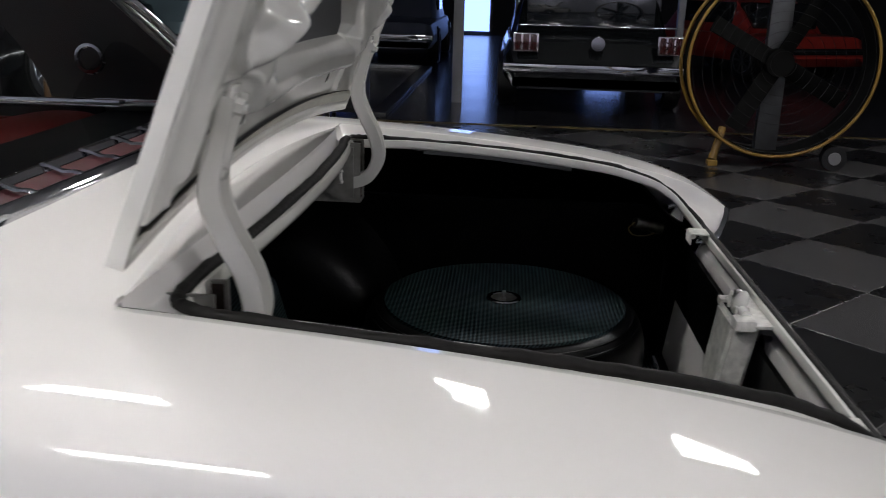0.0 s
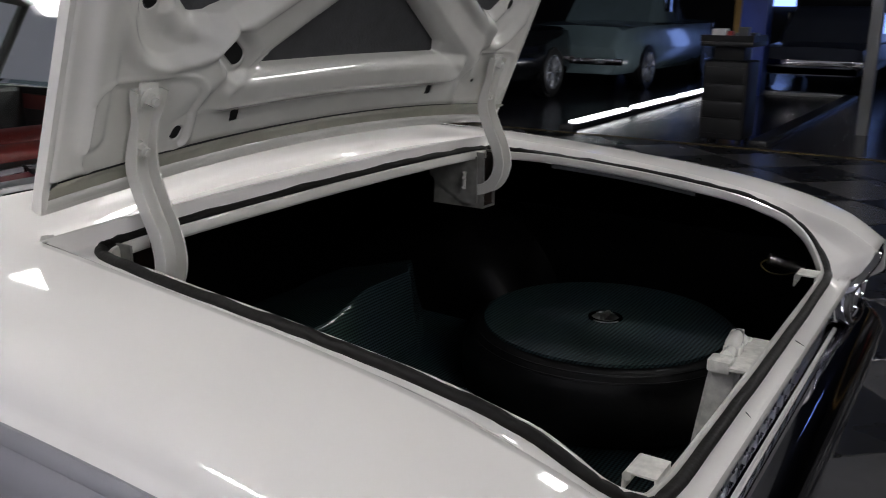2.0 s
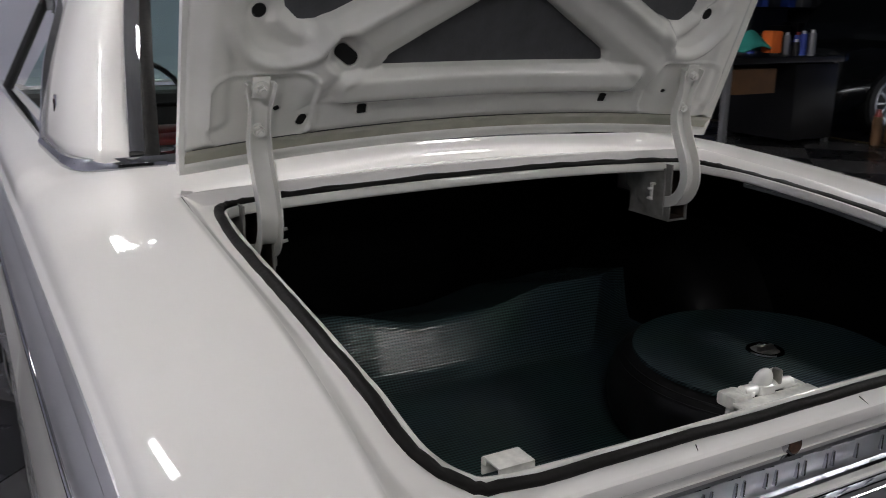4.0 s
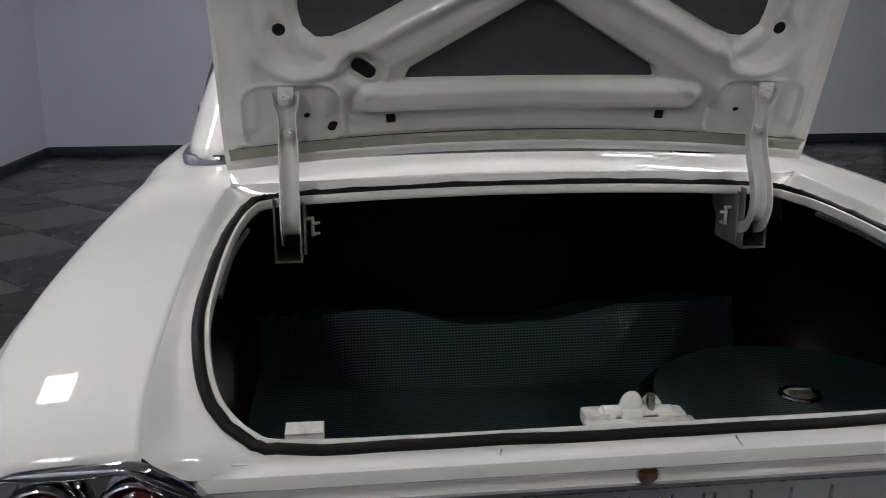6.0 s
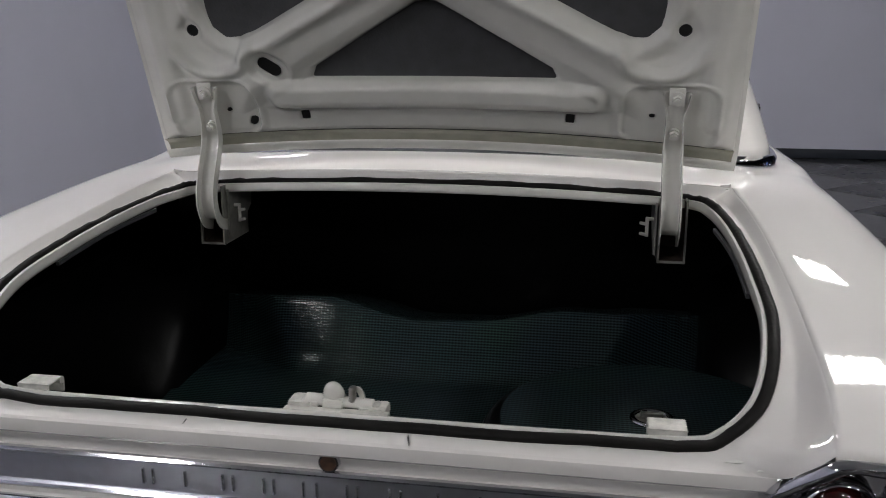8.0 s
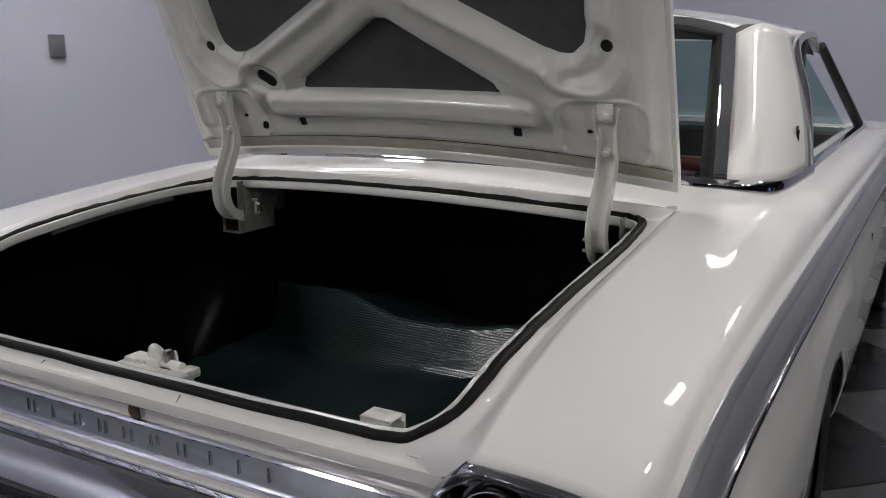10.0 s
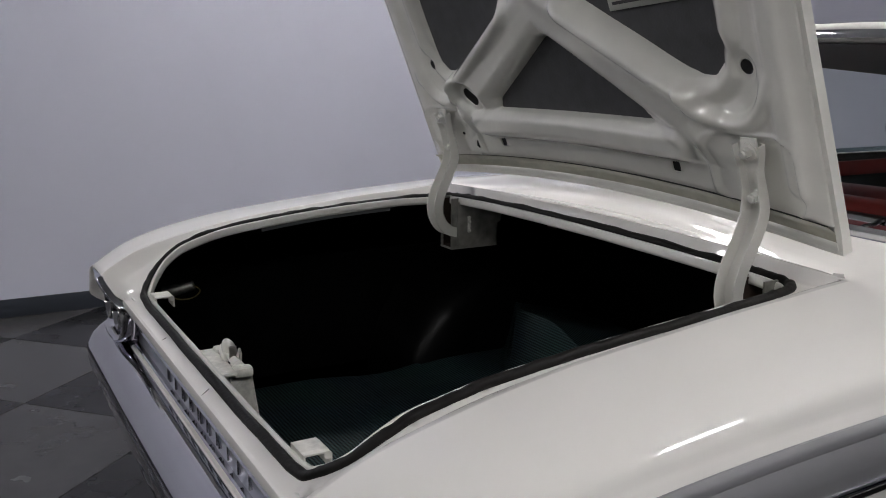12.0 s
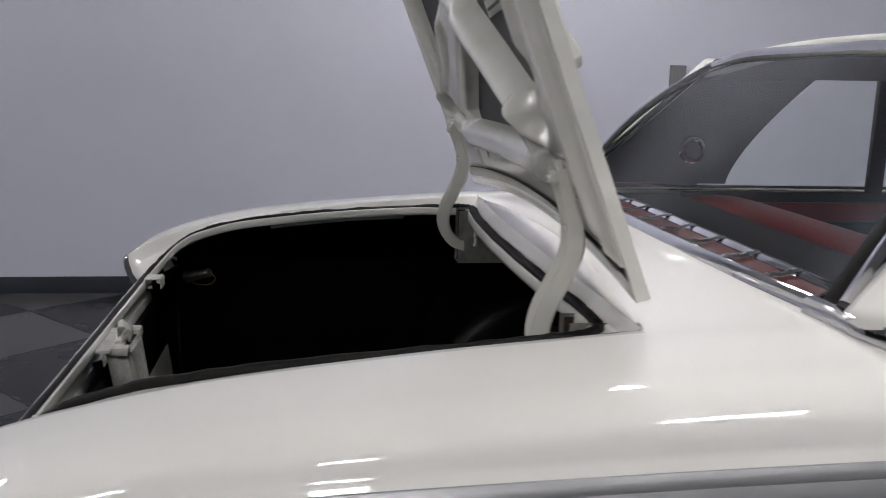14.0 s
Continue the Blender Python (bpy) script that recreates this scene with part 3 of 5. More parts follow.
# rear bumper: bowed chrome blade with a rolled top
SEC = spline([(-0.012, 0.638), (-0.020, 0.652), (-0.040, 0.657), (-0.066, 0.649), (-0.090, 0.630), (-0.104, 0.607), (-0.108, 0.588), (-0.105, 0.560), (-0.096, 0.520), (-0.080, 0.480), (-0.050, 0.450), (-0.030, 0.440)], 32)
rows = []
for i in range(81):
    x = -1.0 + 2.0 * i / 80
    a = abs(x)
    bend = 0.006 * a * a + 1.6 * max(0, a - 0.93) ** 1.5
    rows.append([(x * 0.99, y + bend, z) for y, z in SEC])
v, f = grid(rows)
solid(under(mesh_ob("rear_bumper", v, f, CHROME, angle=50), car, "bright chrome wrap-around rear bumper"), 0.004, 0)

# tail lights: twin lamps in a chrome pod under each fender tip
for s in (-1, 1):
    rim = spline([(0.775, -0.080, 0.840), (0.72, -0.086, 0.844), (0.675, -0.090, 0.845), (0.648, -0.085, 0.826), (0.622, -0.071, 0.800), (0.600, -0.055, 0.772), (0.603, -0.048, 0.735), (0.625, -0.050, 0.695), (0.68, -0.056, 0.672), (0.78, -0.058, 0.667), (0.88, -0.045, 0.672), (0.925, -0.012, 0.70), (0.935, 0.0, 0.76), (0.915, -0.038, 0.812), (0.86, -0.070, 0.832), (0.775, -0.080, 0.840)], 90)[:-1]
    centre = Vector((0.76, -0.06, 0.752))
    rows = []
    for k, y_off in ((1.025, 0.030), (1.02, 0.004), (1.0, -0.008), (0.965, -0.012), (0.92, -0.011), (0.885, -0.006), (0.87, 0.002), (0.86, 0.014), (0.80, 0.034)):
        row = []
        for x, y, z in rim:
            dx, dz = x - centre.x, z - centre.z
            d = math.hypot(dx, dz)
            near = d - (1 - k) * 0.16
            row.append((s * (centre.x + dx * near / d), y + y_off, centre.z + dz * near / d))
        rows.append(row)
    v, f = grid(rows, wrap=True)
    bez = under(mesh_ob("tail_light", v, f, CHROME, angle=50), car, "twin round red tail lamps in a chrome bezel")
    back = [(x, -0.03, z) for x, _, z in rows[-1]]
    v = [(s * 0.76, -0.028, 0.752)] + back
    f = [(0, 1 + i, 1 + (i + 1) % len(back)) for i in range(len(back))]
    under(mesh_ob("lamp_backing", v, f, CHROME, angle=50), bez)
    for cx in (0.690, 0.805):
        bm = bmesh.new()
        bmesh.ops.create_uvsphere(bm, u_segments=28, v_segments=12, radius=1, matrix=Matrix.Translation((s * cx, -0.034, 0.750)) @ Matrix.Diagonal((0.038, 0.018, 0.038, 1)))
        part("lens", bm, REDLENS, bez, "dark red round lens")
        bowl = [(0.050, -0.028), (0.053, -0.045), (0.051, -0.058), (0.046, -0.060), (0.042, -0.052), (0.040, -0.040)]
        v, f = grid([[(s * cx + r * math.cos(2 * math.pi * i / 36), y, 0.750 + r * math.sin(2 * math.pi * i / 36)) for i in range(36)] for r, y in bowl], wrap=True)
        under(mesh_ob("lens_ring", v, f, CHROME, angle=60), bez, "chrome lens ring")

# side mouldings along the crease
for s in (-1, 1):
    ys2 = [float(t) for t in np.linspace(-0.06, 4.9, 90)]
    rows = []
    for y in ys2:
        zk, w = lerp(CREASE, y), lerp(WIDE, y)
        rows.append([(s * (w + a), y, zk + b) for a, b in ((-0.0035, 0.0075), (-0.0005, 0.0070), (0.0040, 0.0020), (0.0095, -0.0055), (0.0100, -0.0080), (0.0175, -0.0180), (0.0255, -0.0320), (0.0268, -0.0360), (0.0305, -0.0460), (0.0320, -0.0520))])
    v, f = grid(rows)
    under(mesh_ob("side_moulding", v, f, DULL, angle=25), car, "dull ribbed bright-metal side moulding")
    v, f = sweep([(s * (lerp(WIDE, y) + 0.0335), y, lerp(CREASE, y) - 0.054) for y in ys2], circle_section(0.004, 0.0055, 8))
    under(mesh_ob("side_strip", v, f, CHROME, angle=60), car, "chrome side strip")
    v, f = sweep([(s * (lerp(WIDE, y) + 0.0320), y, lerp(CREASE, y) - 0.0625) for y in ys2], circle_section(0.0035, 0.005, 6))
    under(mesh_ob("strip_gasket", v, f, RUBBER, angle=60), car, "dark gasket below the chrome strip")

LABEL = material("aged_paper", (0.52, 0.53, 0.50), 0.6, vary=0.08, scale=12)
INK = material("dark_print", (0.05, 0.05, 0.055), 0.6)
# ---- trunk lid, standing open ----
LID0 = Vector((0, 0.886, 1.050))
LU = Vector((0, -0.268, 0.9634))
LN = Vector((0, -0.9634, -0.268))


def lid_point(x, s, d):
    """x across, s from the hinge edge towards the rear edge, d towards the inside."""
    bow = 1 - (x / 0.66) ** 2
    form = 0.11 * s + 0.06 * x * x - 0.022
    bend = 0.10 * max(0, (s - 0.55) / 0.4) ** 2
    return LID0 + Vector((x, 0, 0)) + LU * (s + 0.028 * bow * (1 - smoothstep(0.06, 0.16, s))) + LN * (d + bend + form)


LEN = 0.95
LOW = 0.018  # hinge edge
rows = [[lid_point(-0.66 + 1.32 * j / 48, LOW + (LEN - LOW) * i / 40, 0.0) for j in range(49)] for i in range(41)]
v, f = grid(rows)
lid = solid(under(mesh_ob("trunk_lid", v, f, PAINT), car, "open cream-white trunk lid"), 0.004, 0)
rows = [[lid_point(-0.64 + 1.28 * j / 48, 0.03 + (LEN - 0.06) * i / 40, 0.012) for j in range(49)] for i in range(41)]
v, f = grid(rows)
under(mesh_ob("lid_lining", v, f, SKIN), lid, "dark grey sound deadener on the lid skin")
rows = [[lid_point(-0.655 + 1.310 * j / 48, s, d) for j in range(49)] for s, d in ((0.019, 0.0140), (0.026, 0.0150), (0.032, 0.0148), (0.0345, 0.0118))]
v, f = grid(rows)
under(mesh_ob("hem_flange", v, f, PAINT_IN, angle=60), lid)
# hem round the edge
hem = [lid_point(-0.66 + 1.32 * j / 40, LOW, 0.004) for j in range(41)] + [lid_point(0.66, LOW + (LEN - LOW) * i / 30, 0.004) for i in range(1, 31)] + [lid_point(0.66 - 1.32 * j / 40, LEN, 0.004) for j in range(1, 41)] + [lid_point(-0.66, LEN - (LEN - LOW) * i / 30, 0.004) for i in range(1, 30)]
v, f = sweep(hem, [(-0.006, -0.010), (0.006, -0.010), (0.006, 0.010), (-0.006, 0.010)], closed=True, up=tuple(LN))
under(mesh_ob("lid_hem", v, f, PAINT_IN, angle=50), lid, "folded white hem")
rows = [[lid_point(-0.655 + 1.310 * j / 48, s, d) for j in range(49)] for s, d in ((0.0335, 0.0120), (0.037, 0.0135), (0.050, 0.0148), (0.059, 0.020), (0.064, 0.026), (0.068, 0.0275))]
v, f = grid(rows)
under(mesh_ob("lid_lip", v, f, SEALANT, angle=60), lid, "yellowed painted lip")


def seg_dist(px, py, ax, ay, bx, by):
    t = max(0, min(1, ((px - ax) * (bx - ax) + (py - ay) * (by - ay)) / ((bx - ax) ** 2 + (by - ay) ** 2)))
    return math.hypot(px - ax - t * (bx - ax), py - ay - t * (by - ay))


def poly_sdf(px, py, poly):
    d = 1e9
    inside = False
    n = len(poly)
    for i in range(n):
        ax, ay = poly[i]
        bx, by = poly[(i + 1) % n]
        d = min(d, seg_dist(px, py, ax, ay, bx, by))
        if (ay > py) != (by > py) and px < (bx - ax) * (py - ay) / (by - ay) + ax:
            inside = not inside
    return -d if inside else d


OPEN_MID = [(-0.270, 0.223), (0.270, 0.223), (0.262, 0.246), (0.022, 0.392), (-0.022, 0.392), (-0.262, 0.246)]
OPEN_SIDE = [(0.13, 0.468), (0.208, 0.426), (0.285, 0.386), (0.355, 0.348), (0.395, 0.328), (0.425, 0.319), (0.455, 0.321), (0.478, 0.342), (0.488, 0.385), (0.493, 0.45), (0.50, 0.78), (0.13, 0.80)]
PITS = [(0.531, 0.332, 0.012, 0.012, 0.0, 0.012), (-0.531, 0.332, 0.012, 0.012, 0.0, 0.012), (-0.362, 0.252, 0.028, 0.0145, -37.0, 0.0145),
        (-0.303, 0.120, 0.0095, 0.0145, 3.0, 0.003), (0.303, 0.120, 0.0095, 0.0145, -3.0, 0.003), (-0.430, 0.103, 0.0085, 0.0145, -18.0, 0.0085),
        (-0.484, 0.139, 0.006, 0.0045, 20.0, 0.0045), (0.478, 0.139, 0.006, 0.0045, 0.0, 0.0045)]


def pit_sdf(x, s, p):
    a = radians(p[4])
    dx, ds = x - p[0], s - p[1]
    u, w = dx * math.cos(a) + ds * math.sin(a), -dx * math.sin(a) + ds * math.cos(a)
    rx, rs, r = p[2], p[3], p[5]
    return math.hypot(max(0, abs(u) - (rx - r)), max(0, abs(w) - (rs - r))) - r


def dome(t):
    return 0.5 + 0.5 * math.cos(math.pi * min(1, abs(t)))


# height across the diagonal rib: steep lower wall, tilted flat, ridge, upper slope
RIB = [(0.385, 0.0), (0.405, 0.010), (0.425, 0.021), (0.440, 0.026), (0.468, 0.028), (0.490, 0.032), (0.499, 0.033), (0.508, 0.031), (0.535, 0.015), (0.555, 0.004), (0.575, 0.0)]


def inner_base(x, s):
    """Relief of the stamped inner panel: positive stands towards the trunk."""
    a = abs(x)
    d = 0.026
    bar = seg_dist(a, s, 0, 0.186, 0.345, 0.178)
    d += 0.024 * (1 - smoothstep(0.014, 0.044, bar))
    d += lerp(RIB, s + 0.58 * a) * (1 - smoothstep(0.40, 0.47, a))
    side = seg_dist(a, s, 0.605, 0.13, 0.605, 0.8)
    d += 0.010 * (1 - smoothstep(0.010, 0.035, side))
    # crescent hollow between the side opening's rolled edge and a curved ridge
    mid, sid = poly_sdf(a, s, OPEN_MID), poly_sdf(a, s, OPEN_SIDE)
    bowl = math.hypot(a - 0.490, s - 0.320)
    d -= 0.013 * (1 - smoothstep(0.040, 0.082, bowl))
    d += 0.015 * dome((bowl - 0.089) / 0.023) * (1 - smoothstep(0.29, 0.34, s))
    d += 0.015 * dome((sid - 0.030) / 0.030)
    # hinge pad, slightly sunk
    qx, qs = abs(a - 0.513) - 0.068, abs(s - 0.138) - 0.040
    pad = math.hypot(max(0, qx), max(0, qs)) + min(0, max(qx, qs)) - 0.032
    d -= 0.007 * (1 - smoothstep(-0.003, 0.004, pad))
    d += 0.0035 * dome((pad - 0.005) / 0.009)
    boss = pit_sdf(-a if x < 0 else a + 9, s, PITS[2])
    d -= 0.016 * (1 - smoothstep(0.006, 0.030, boss))
    low = max(a - 0.40, s - 0.148)
    d -= 0.005 * (1 - smoothstep(-0.01, 0.006, low))
    # openings fall behind the lining
    for sd in (mid, sid):
        d -= 0.075 * (1 - smoothstep(-0.014, 0.008, sd))
    rim = min(0.648 - a, 2.2 * (s - 0.066), LEN - 0.04 - s)
    k = smoothstep(-0.020, 0.026, rim)
    return d * k + 0.016 * (1 - k)


PIT_GROUND = {}


def inner_flat(x, s):
    """The relief with level ground round each large hole."""
    d = inner_base(x, s)
    for i, p in enumerate(PITS[:3]):
        if abs(x - p[0]) < 0.08 and abs(s - p[1]) < 0.08:
            if i not in PIT_GROUND:
                PIT_GROUND[i] = (inner_base(p[0], p[1]), (inner_base(p[0] + 0.02, p[1]) - inner_base(p[0] - 0.02, p[1])) / 0.08, (inner_base(p[0], p[1] + 0.02) - inner_base(p[0], p[1] - 0.02)) / 0.08)
            g = PIT_GROUND[i]
            k = 1 - smoothstep(0.003, 0.020, pit_sdf(x, s, p))
            d += (g[0] + g[1] * (x - p[0]) + g[2] * (s - p[1]) - d) * k
    return d


def inner_depth(x, s):
    d = inner_flat(x, s)
    for p in PITS:
        if abs(x - p[0]) < 0.06 and abs(s - p[1]) < 0.06:
            d -= 0.012 * (1 - smoothstep(-0.0002, 0.0018, pit_sdf(x, s, p)))
    return d


def fine_steps(lo, hi, coarse, fine, spans):
    """Steps from lo to hi, close together inside the spans."""
    out, v = [lo], lo
    while v < hi:
        v += fine if any(a <= v <= b for a, b in spans) else coarse
        out.append(min(hi, v))
    return out


xs = fine_steps(-0.656, 0.656, 0.0055, 0.0013, [(p[0] - max(p[2], p[3]) - 0.009, p[0] + max(p[2], p[3]) + 0.005) for p in PITS])
ss = fine_steps(0.066, LEN - 0.04, 0.0055, 0.0013, [(p[1] - max(p[2], p[3]) - 0.009, p[1] + max(p[2], p[3]) + 0.005) for p in PITS])
xs = [-0.6575] + xs + [0.6575]  # the outermost step turns down into the hem
rows = [[lid_point(x, s, inner_depth(x, s) if abs(x) < 0.657 else 0.008) for x in xs] for s in ss]
v, f = grid(rows)
inner = under(mesh_ob("inner_panel", v, f, PAINT_IN, angle=75), lid, "stamped white-painted inner lid frame")
# a black disc in each shallow pit stands in for the hole's darkness
for x, s, rx, rs, turn, rc in PITS:
    ring = []
    for i in range(40):
        a = 2 * math.pi * (i + 0.5) / 40
        u = math.copysign(rx - rc, math.cos(a)) + rc * math.cos(a)
        w = math.copysign(rs - rc, math.sin(a)) + rc * math.sin(a)
        c, q = math.cos(radians(turn)), math.sin(radians(turn))
        px, ps = x + u * c - w * q, s + u * q + w * c
        ring.append(lid_point(px, ps, inner_flat(px, ps) - 0.0012))
    mesh = [lid_point(x, s, inner_flat(x, s) - 0.0024)] + ring
    under(mesh_ob("drain_hole_disc", mesh, [(0, 1 + (i + 1) % 40, 1 + i) for i in range(40)], VOID), lid, "black disc in place of the dark inside a panel hole")
# printed paper label on the lid lining
def label_point(u, w, d):
    return lid_point(0.215 + 0.25 * u, 0.436 + 0.016 * u + 0.15 * w, d)


v, f = grid([[label_point(j / 8, i / 6, 0.0155) for j in range(9)] for i in range(7)])
note = solid(under(mesh_ob("paper_label", v, f, LABEL), lid, "pale printed paper label on the lid lining"), 0.0006)
for i, wide in enumerate((0.80, 0.88, 0.68, 0.84, 0.76, 0.88, 0.5)):
    v, f = grid([[label_point(0.05 + wide * j / 4, 0.07 + 0.127 * i + h, 0.0162) for j in range(5)] for h in (0.0, 0.04)])
    under(mesh_ob("print_bar", v, f, INK), note)
for x in (-0.303, 0.303):
    bm = bmesh.new()
    m = Matrix.Translation(lid_point(x, 0.120, inner_base(x, 0.120) - 0.0005)) @ Matrix(((1, 0, 0, 0), (0, LU.y, LN.y, 0), (0, LU.z, LN.z, 0), (0, 0, 0, 1)))
    box(bm, (0.011, -0.009, -0.003), (0.030, 0.009, 0.004), 0.0015, m=m @ pose(0, 0, 0, 0, 12, 0))
    part("lanced_tab", bm, PAINT_IN, inner, smooth=False)

# hinges
for s in (-1, 1):
    xh = 0.525 * s
    arm = spline([(xh, 0.7805, 1.231), (xh, 0.789, 1.203), (xh, 0.797, 1.180), (xh, 0.811, 1.140), (xh, 0.814, 1.105), (xh, 0.797, 1.060), (xh, 0.773, 1.010), (xh, 0.767, 0.965), (xh, 0.788, 0.925), (xh, 0.83, 0.91)], 44)
    verts, faces, n = [], [], len(arm)
    for i, p in enumerate(arm):
        t = i / (n - 1)
        w = 0.0295 - 0.0100 * smoothstep(0.0, 0.24, t) + 0.0020 * smoothstep(0.26, 0.42, t)
        h = 0.012 + 0.009 * smoothstep(0.15, 0.45, t)
        a, b = Vector(arm[max(0, i - 1)]), Vector(arm[min(n - 1, i + 1)])
        d = (b - a).normalized()
        up = Vector((1, 0, 0)).cross(d)
        up = up if up.y < 0 else -up
        c = Vector(p)
        for sx, su in ((-w, h), (-w, -0.004), (-w + 0.004, -0.008), (w - 0.004, -0.008), (w, -0.004), (w, h), (w - 0.003, h), (w - 0.003, -0.002), (w - 0.006, -0.004), (-w + 0.006, -0.004), (-w + 0.003, -0.002), (-w + 0.003, h)):
            verts.append(c + Vector((sx, 0, 0)) + up * su)
    for i in range(n - 1):
        for c in range(12):
            e = (c + 1) % 12
            faces.append((i * 12 + c, i * 12 + e, i * 12 + 12 + e, i * 12 + 12 + c))
    faces += [tuple(range(11, -1, -1)), tuple(range((n - 1) * 12, n * 12))]
    hinge = under(mesh_ob("lid_hinge", verts, faces, PAINT_IN, angle=40), car, "white-painted gooseneck trunk hinge")
    for y, z, r in ((0.777, 1.217, 0.0165), (0.806, 1.140, 0.0125)):
        bm = bmesh.new()
        rod(bm, (xh, y + 0.010, z + 0.003), (xh, y + 0.001, z), r, r, 20)
        rod(bm, (xh, y + 0.001, z), (xh, y - 0.010, z - 0.003), 0.0105, 0.0100, 6)
        rod(bm, (xh, y - 0.009, z - 0.003), (xh, y - 0.014, z - 0.0045), 0.0062, 0.0058, 12)
        part("bolt", bm, PAINT_IN, hinge, "painted hexagon bolt on a washer")
    bm = bmesh.new()
    box(bm, (-0.0165, -0.0030, -0.01), (0.0165, 0.0030, 0.030), 0.002, m=Matrix.Translation((xh, 0.785, 1.213)) @ pose(0, 0, 0, 16, 0, 0))
    part("hinge_tab", bm, PAINT_IN, hinge)
    # bracket below the deck
    v, f = [], []
    bm = bmesh.new()
    w0, w1 = (0.505, 0.565)
    for a, b in (((w0, 0.80), (w0 + 0.004, 0.95)), ((w1 - 0.004, 0.80), (w1, 0.95))):
        box(bm, (s * a[0], a[1], 0.862), (s * b[0], b[1], 1.0))
    box(bm, (s * w0, 0.80, 0.858), (s * w1, 0.95, 0.863))
    box(bm, (s * w0, 0.945, 0.86), (s * w1, 0.95, 1.0))
    part("hinge_bracket", bm, BRACKET, hinge, "white-painted open steel bracket, greyed for the shade under the deck", smooth=False)
    bm = bmesh.new()
    for a, b in ((w0 + 0.0045, w0 + 0.0055), (w1 - 0.0055, w1 - 0.0045)):
        box(bm, (s * a, 0.806, 0.864), (s * b, 0.944, 0.995))
    box(bm, (s * (w0 + 0.0045), 0.803, 0.8635), (s * (w1 - 0.0045), 0.944, 0.8645))
    box(bm, (s * (w0 + 0.0045), 0.943, 0.864), (s * (w1 - 0.0045), 0.9445, 0.995))
    part("bracket_dark_inside", bm, DARKRUST, hinge, "rusty inside of the bracket with its shade put into the colour", smooth=False)
    bm = bmesh.new()
    outline_yz = [(0.815, 0.990), (0.815, 0.872), (0.850, 0.866), (0.955, 0.930), (0.965, 0.990)]
    va = [bm.verts.new((s * 0.497, y, z)) for y, z in outline_yz]
    vb = [bm.verts.new((s * 0.501, y, z)) for y, z in outline_yz]
    bm.faces.new(va)
    bm.faces.new(vb[::-1])
    for q in range(5):
        bm.faces.new((va[q], va[(q + 1) % 5], vb[(q + 1) % 5], vb[q]))
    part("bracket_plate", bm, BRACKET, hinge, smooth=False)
    bm = bmesh.new()
    rod(bm, (s * 0.4815, 0.842, 0.908), (s * 0.4815, 0.842, 0.950), 0.0042, 0.0042, 10)
    rod(bm, (s * 0.500, 0.850, 0.946), (s * 0.4795, 0.842, 0.949), 0.0042, 0.0042, 10)
    for z in (0.912, 0.936):
        rod(bm, (s * 0.4815, 0.842, z), (s * 0.466, 0.836, z + 0.004), 0.0042, 0.0034, 10)
    part("spring_hook", bm, PAINT_IN, hinge, "two-pronged white-painted spring hook")

# brushed sealant beads at the rear corners of the opening
for s in (-1, 1):
    for pts in ([(0.545, -0.036, 0.806), (0.575, -0.034, 0.809), (0.60, -0.022, 0.818)], [(0.585, -0.050, 0.803), (0.600, -0.046, 0.805), (0.612, -0.040, 0.808)], [(0.622, -0.045, 0.817), (0.630, -0.030, 0.824), (0.634, -0.015, 0.834)], [(0.60, -0.030, 0.813), (0.615, -0.016, 0.823), (0.622, 0.0, 0.836)]):
        v, f = sweep(spline([(s * x, y, z) for x, y, z in pts], 9), circle_section(0.0035, 0.0022, 7), scale=lambda t: 0.25 + math.sin(math.pi * t))
        under(mesh_ob("sealant_bead", v, f, PAINT_IN, angle=70), car)

# rubber-stop clips on the lip
for s in (-1, 1):
    bm = bmesh.new()
    box(bm, (s * 0.474 - 0.026, -0.0065, 0.812), (s * 0.474 + 0.026, -0.0035, 0.832), 0.0008)
    box(bm, (s * 0.474 - 0.026, -0.0065, 0.8295), (s * 0.474 + 0.026, 0.030, 0.8325), 0.0008)
    rod(bm, (s * 0.474 - 0.026, 0.0295, 0.8265), (s * 0.474 + 0.026, 0.0295, 0.8265), 0.006, 0.006, 14)
    box(bm, (s * 0.474 - 0.026, 0.0325, 0.806), (s * 0.474 + 0.026, 0.0355, 0.8265), 0.0008)
    part("lip_clip", bm, PAINT_WORN, car, "bent white sheet-metal clip")

# latch post: folded sheet-metal box with a slotted top and a loop catch
bm = bmesh.new()
bmesh.ops.create_cube(bm, size=1, matrix=Matrix.Translation((0, 0.034, 0.715)) @ Matrix.Diagonal((0.118, 0.050, 0.19, 1)))
for vert in bm.verts:
    if vert.co.z < 0.7:
        vert.co.y += 0.028
        vert.co.x *= 0.82
bmesh.ops.bevel(bm, geom=list(bm.edges), offset=0.007, segments=2, affect="EDGES")
latch = part("latch_post", bm, PAINT_WORN, car, "white-painted latch post")
bm = bmesh.new()
box(bm, (-0.080, -0.004, 0.808), (0.080, 0.026, 0.815), 0.003)
box(bm, (-0.078, 0.022, 0.800), (-0.040, 0.060, 0.822), 0.007)
box(bm, (0.046, 0.022, 0.800), (0.074, 0.058, 0.818), 0.006)
part("latch_plate", bm, PAINT_WORN, latch)
bm = bmesh.new()
# dark strip laid in for the shade of the slot
box(bm, (-0.040, 0.030, 0.8085), (0.046, 0.052, 0.8115))
part("latch_slot", bm, VOID, latch, "dark strip in place of the shade in the post slot", smooth=False)
bm = bmesh.new()
rod(bm, (-0.050, 0.036, 0.822), (0.052, 0.036, 0.819), 0.0095, 0.0085, 14)
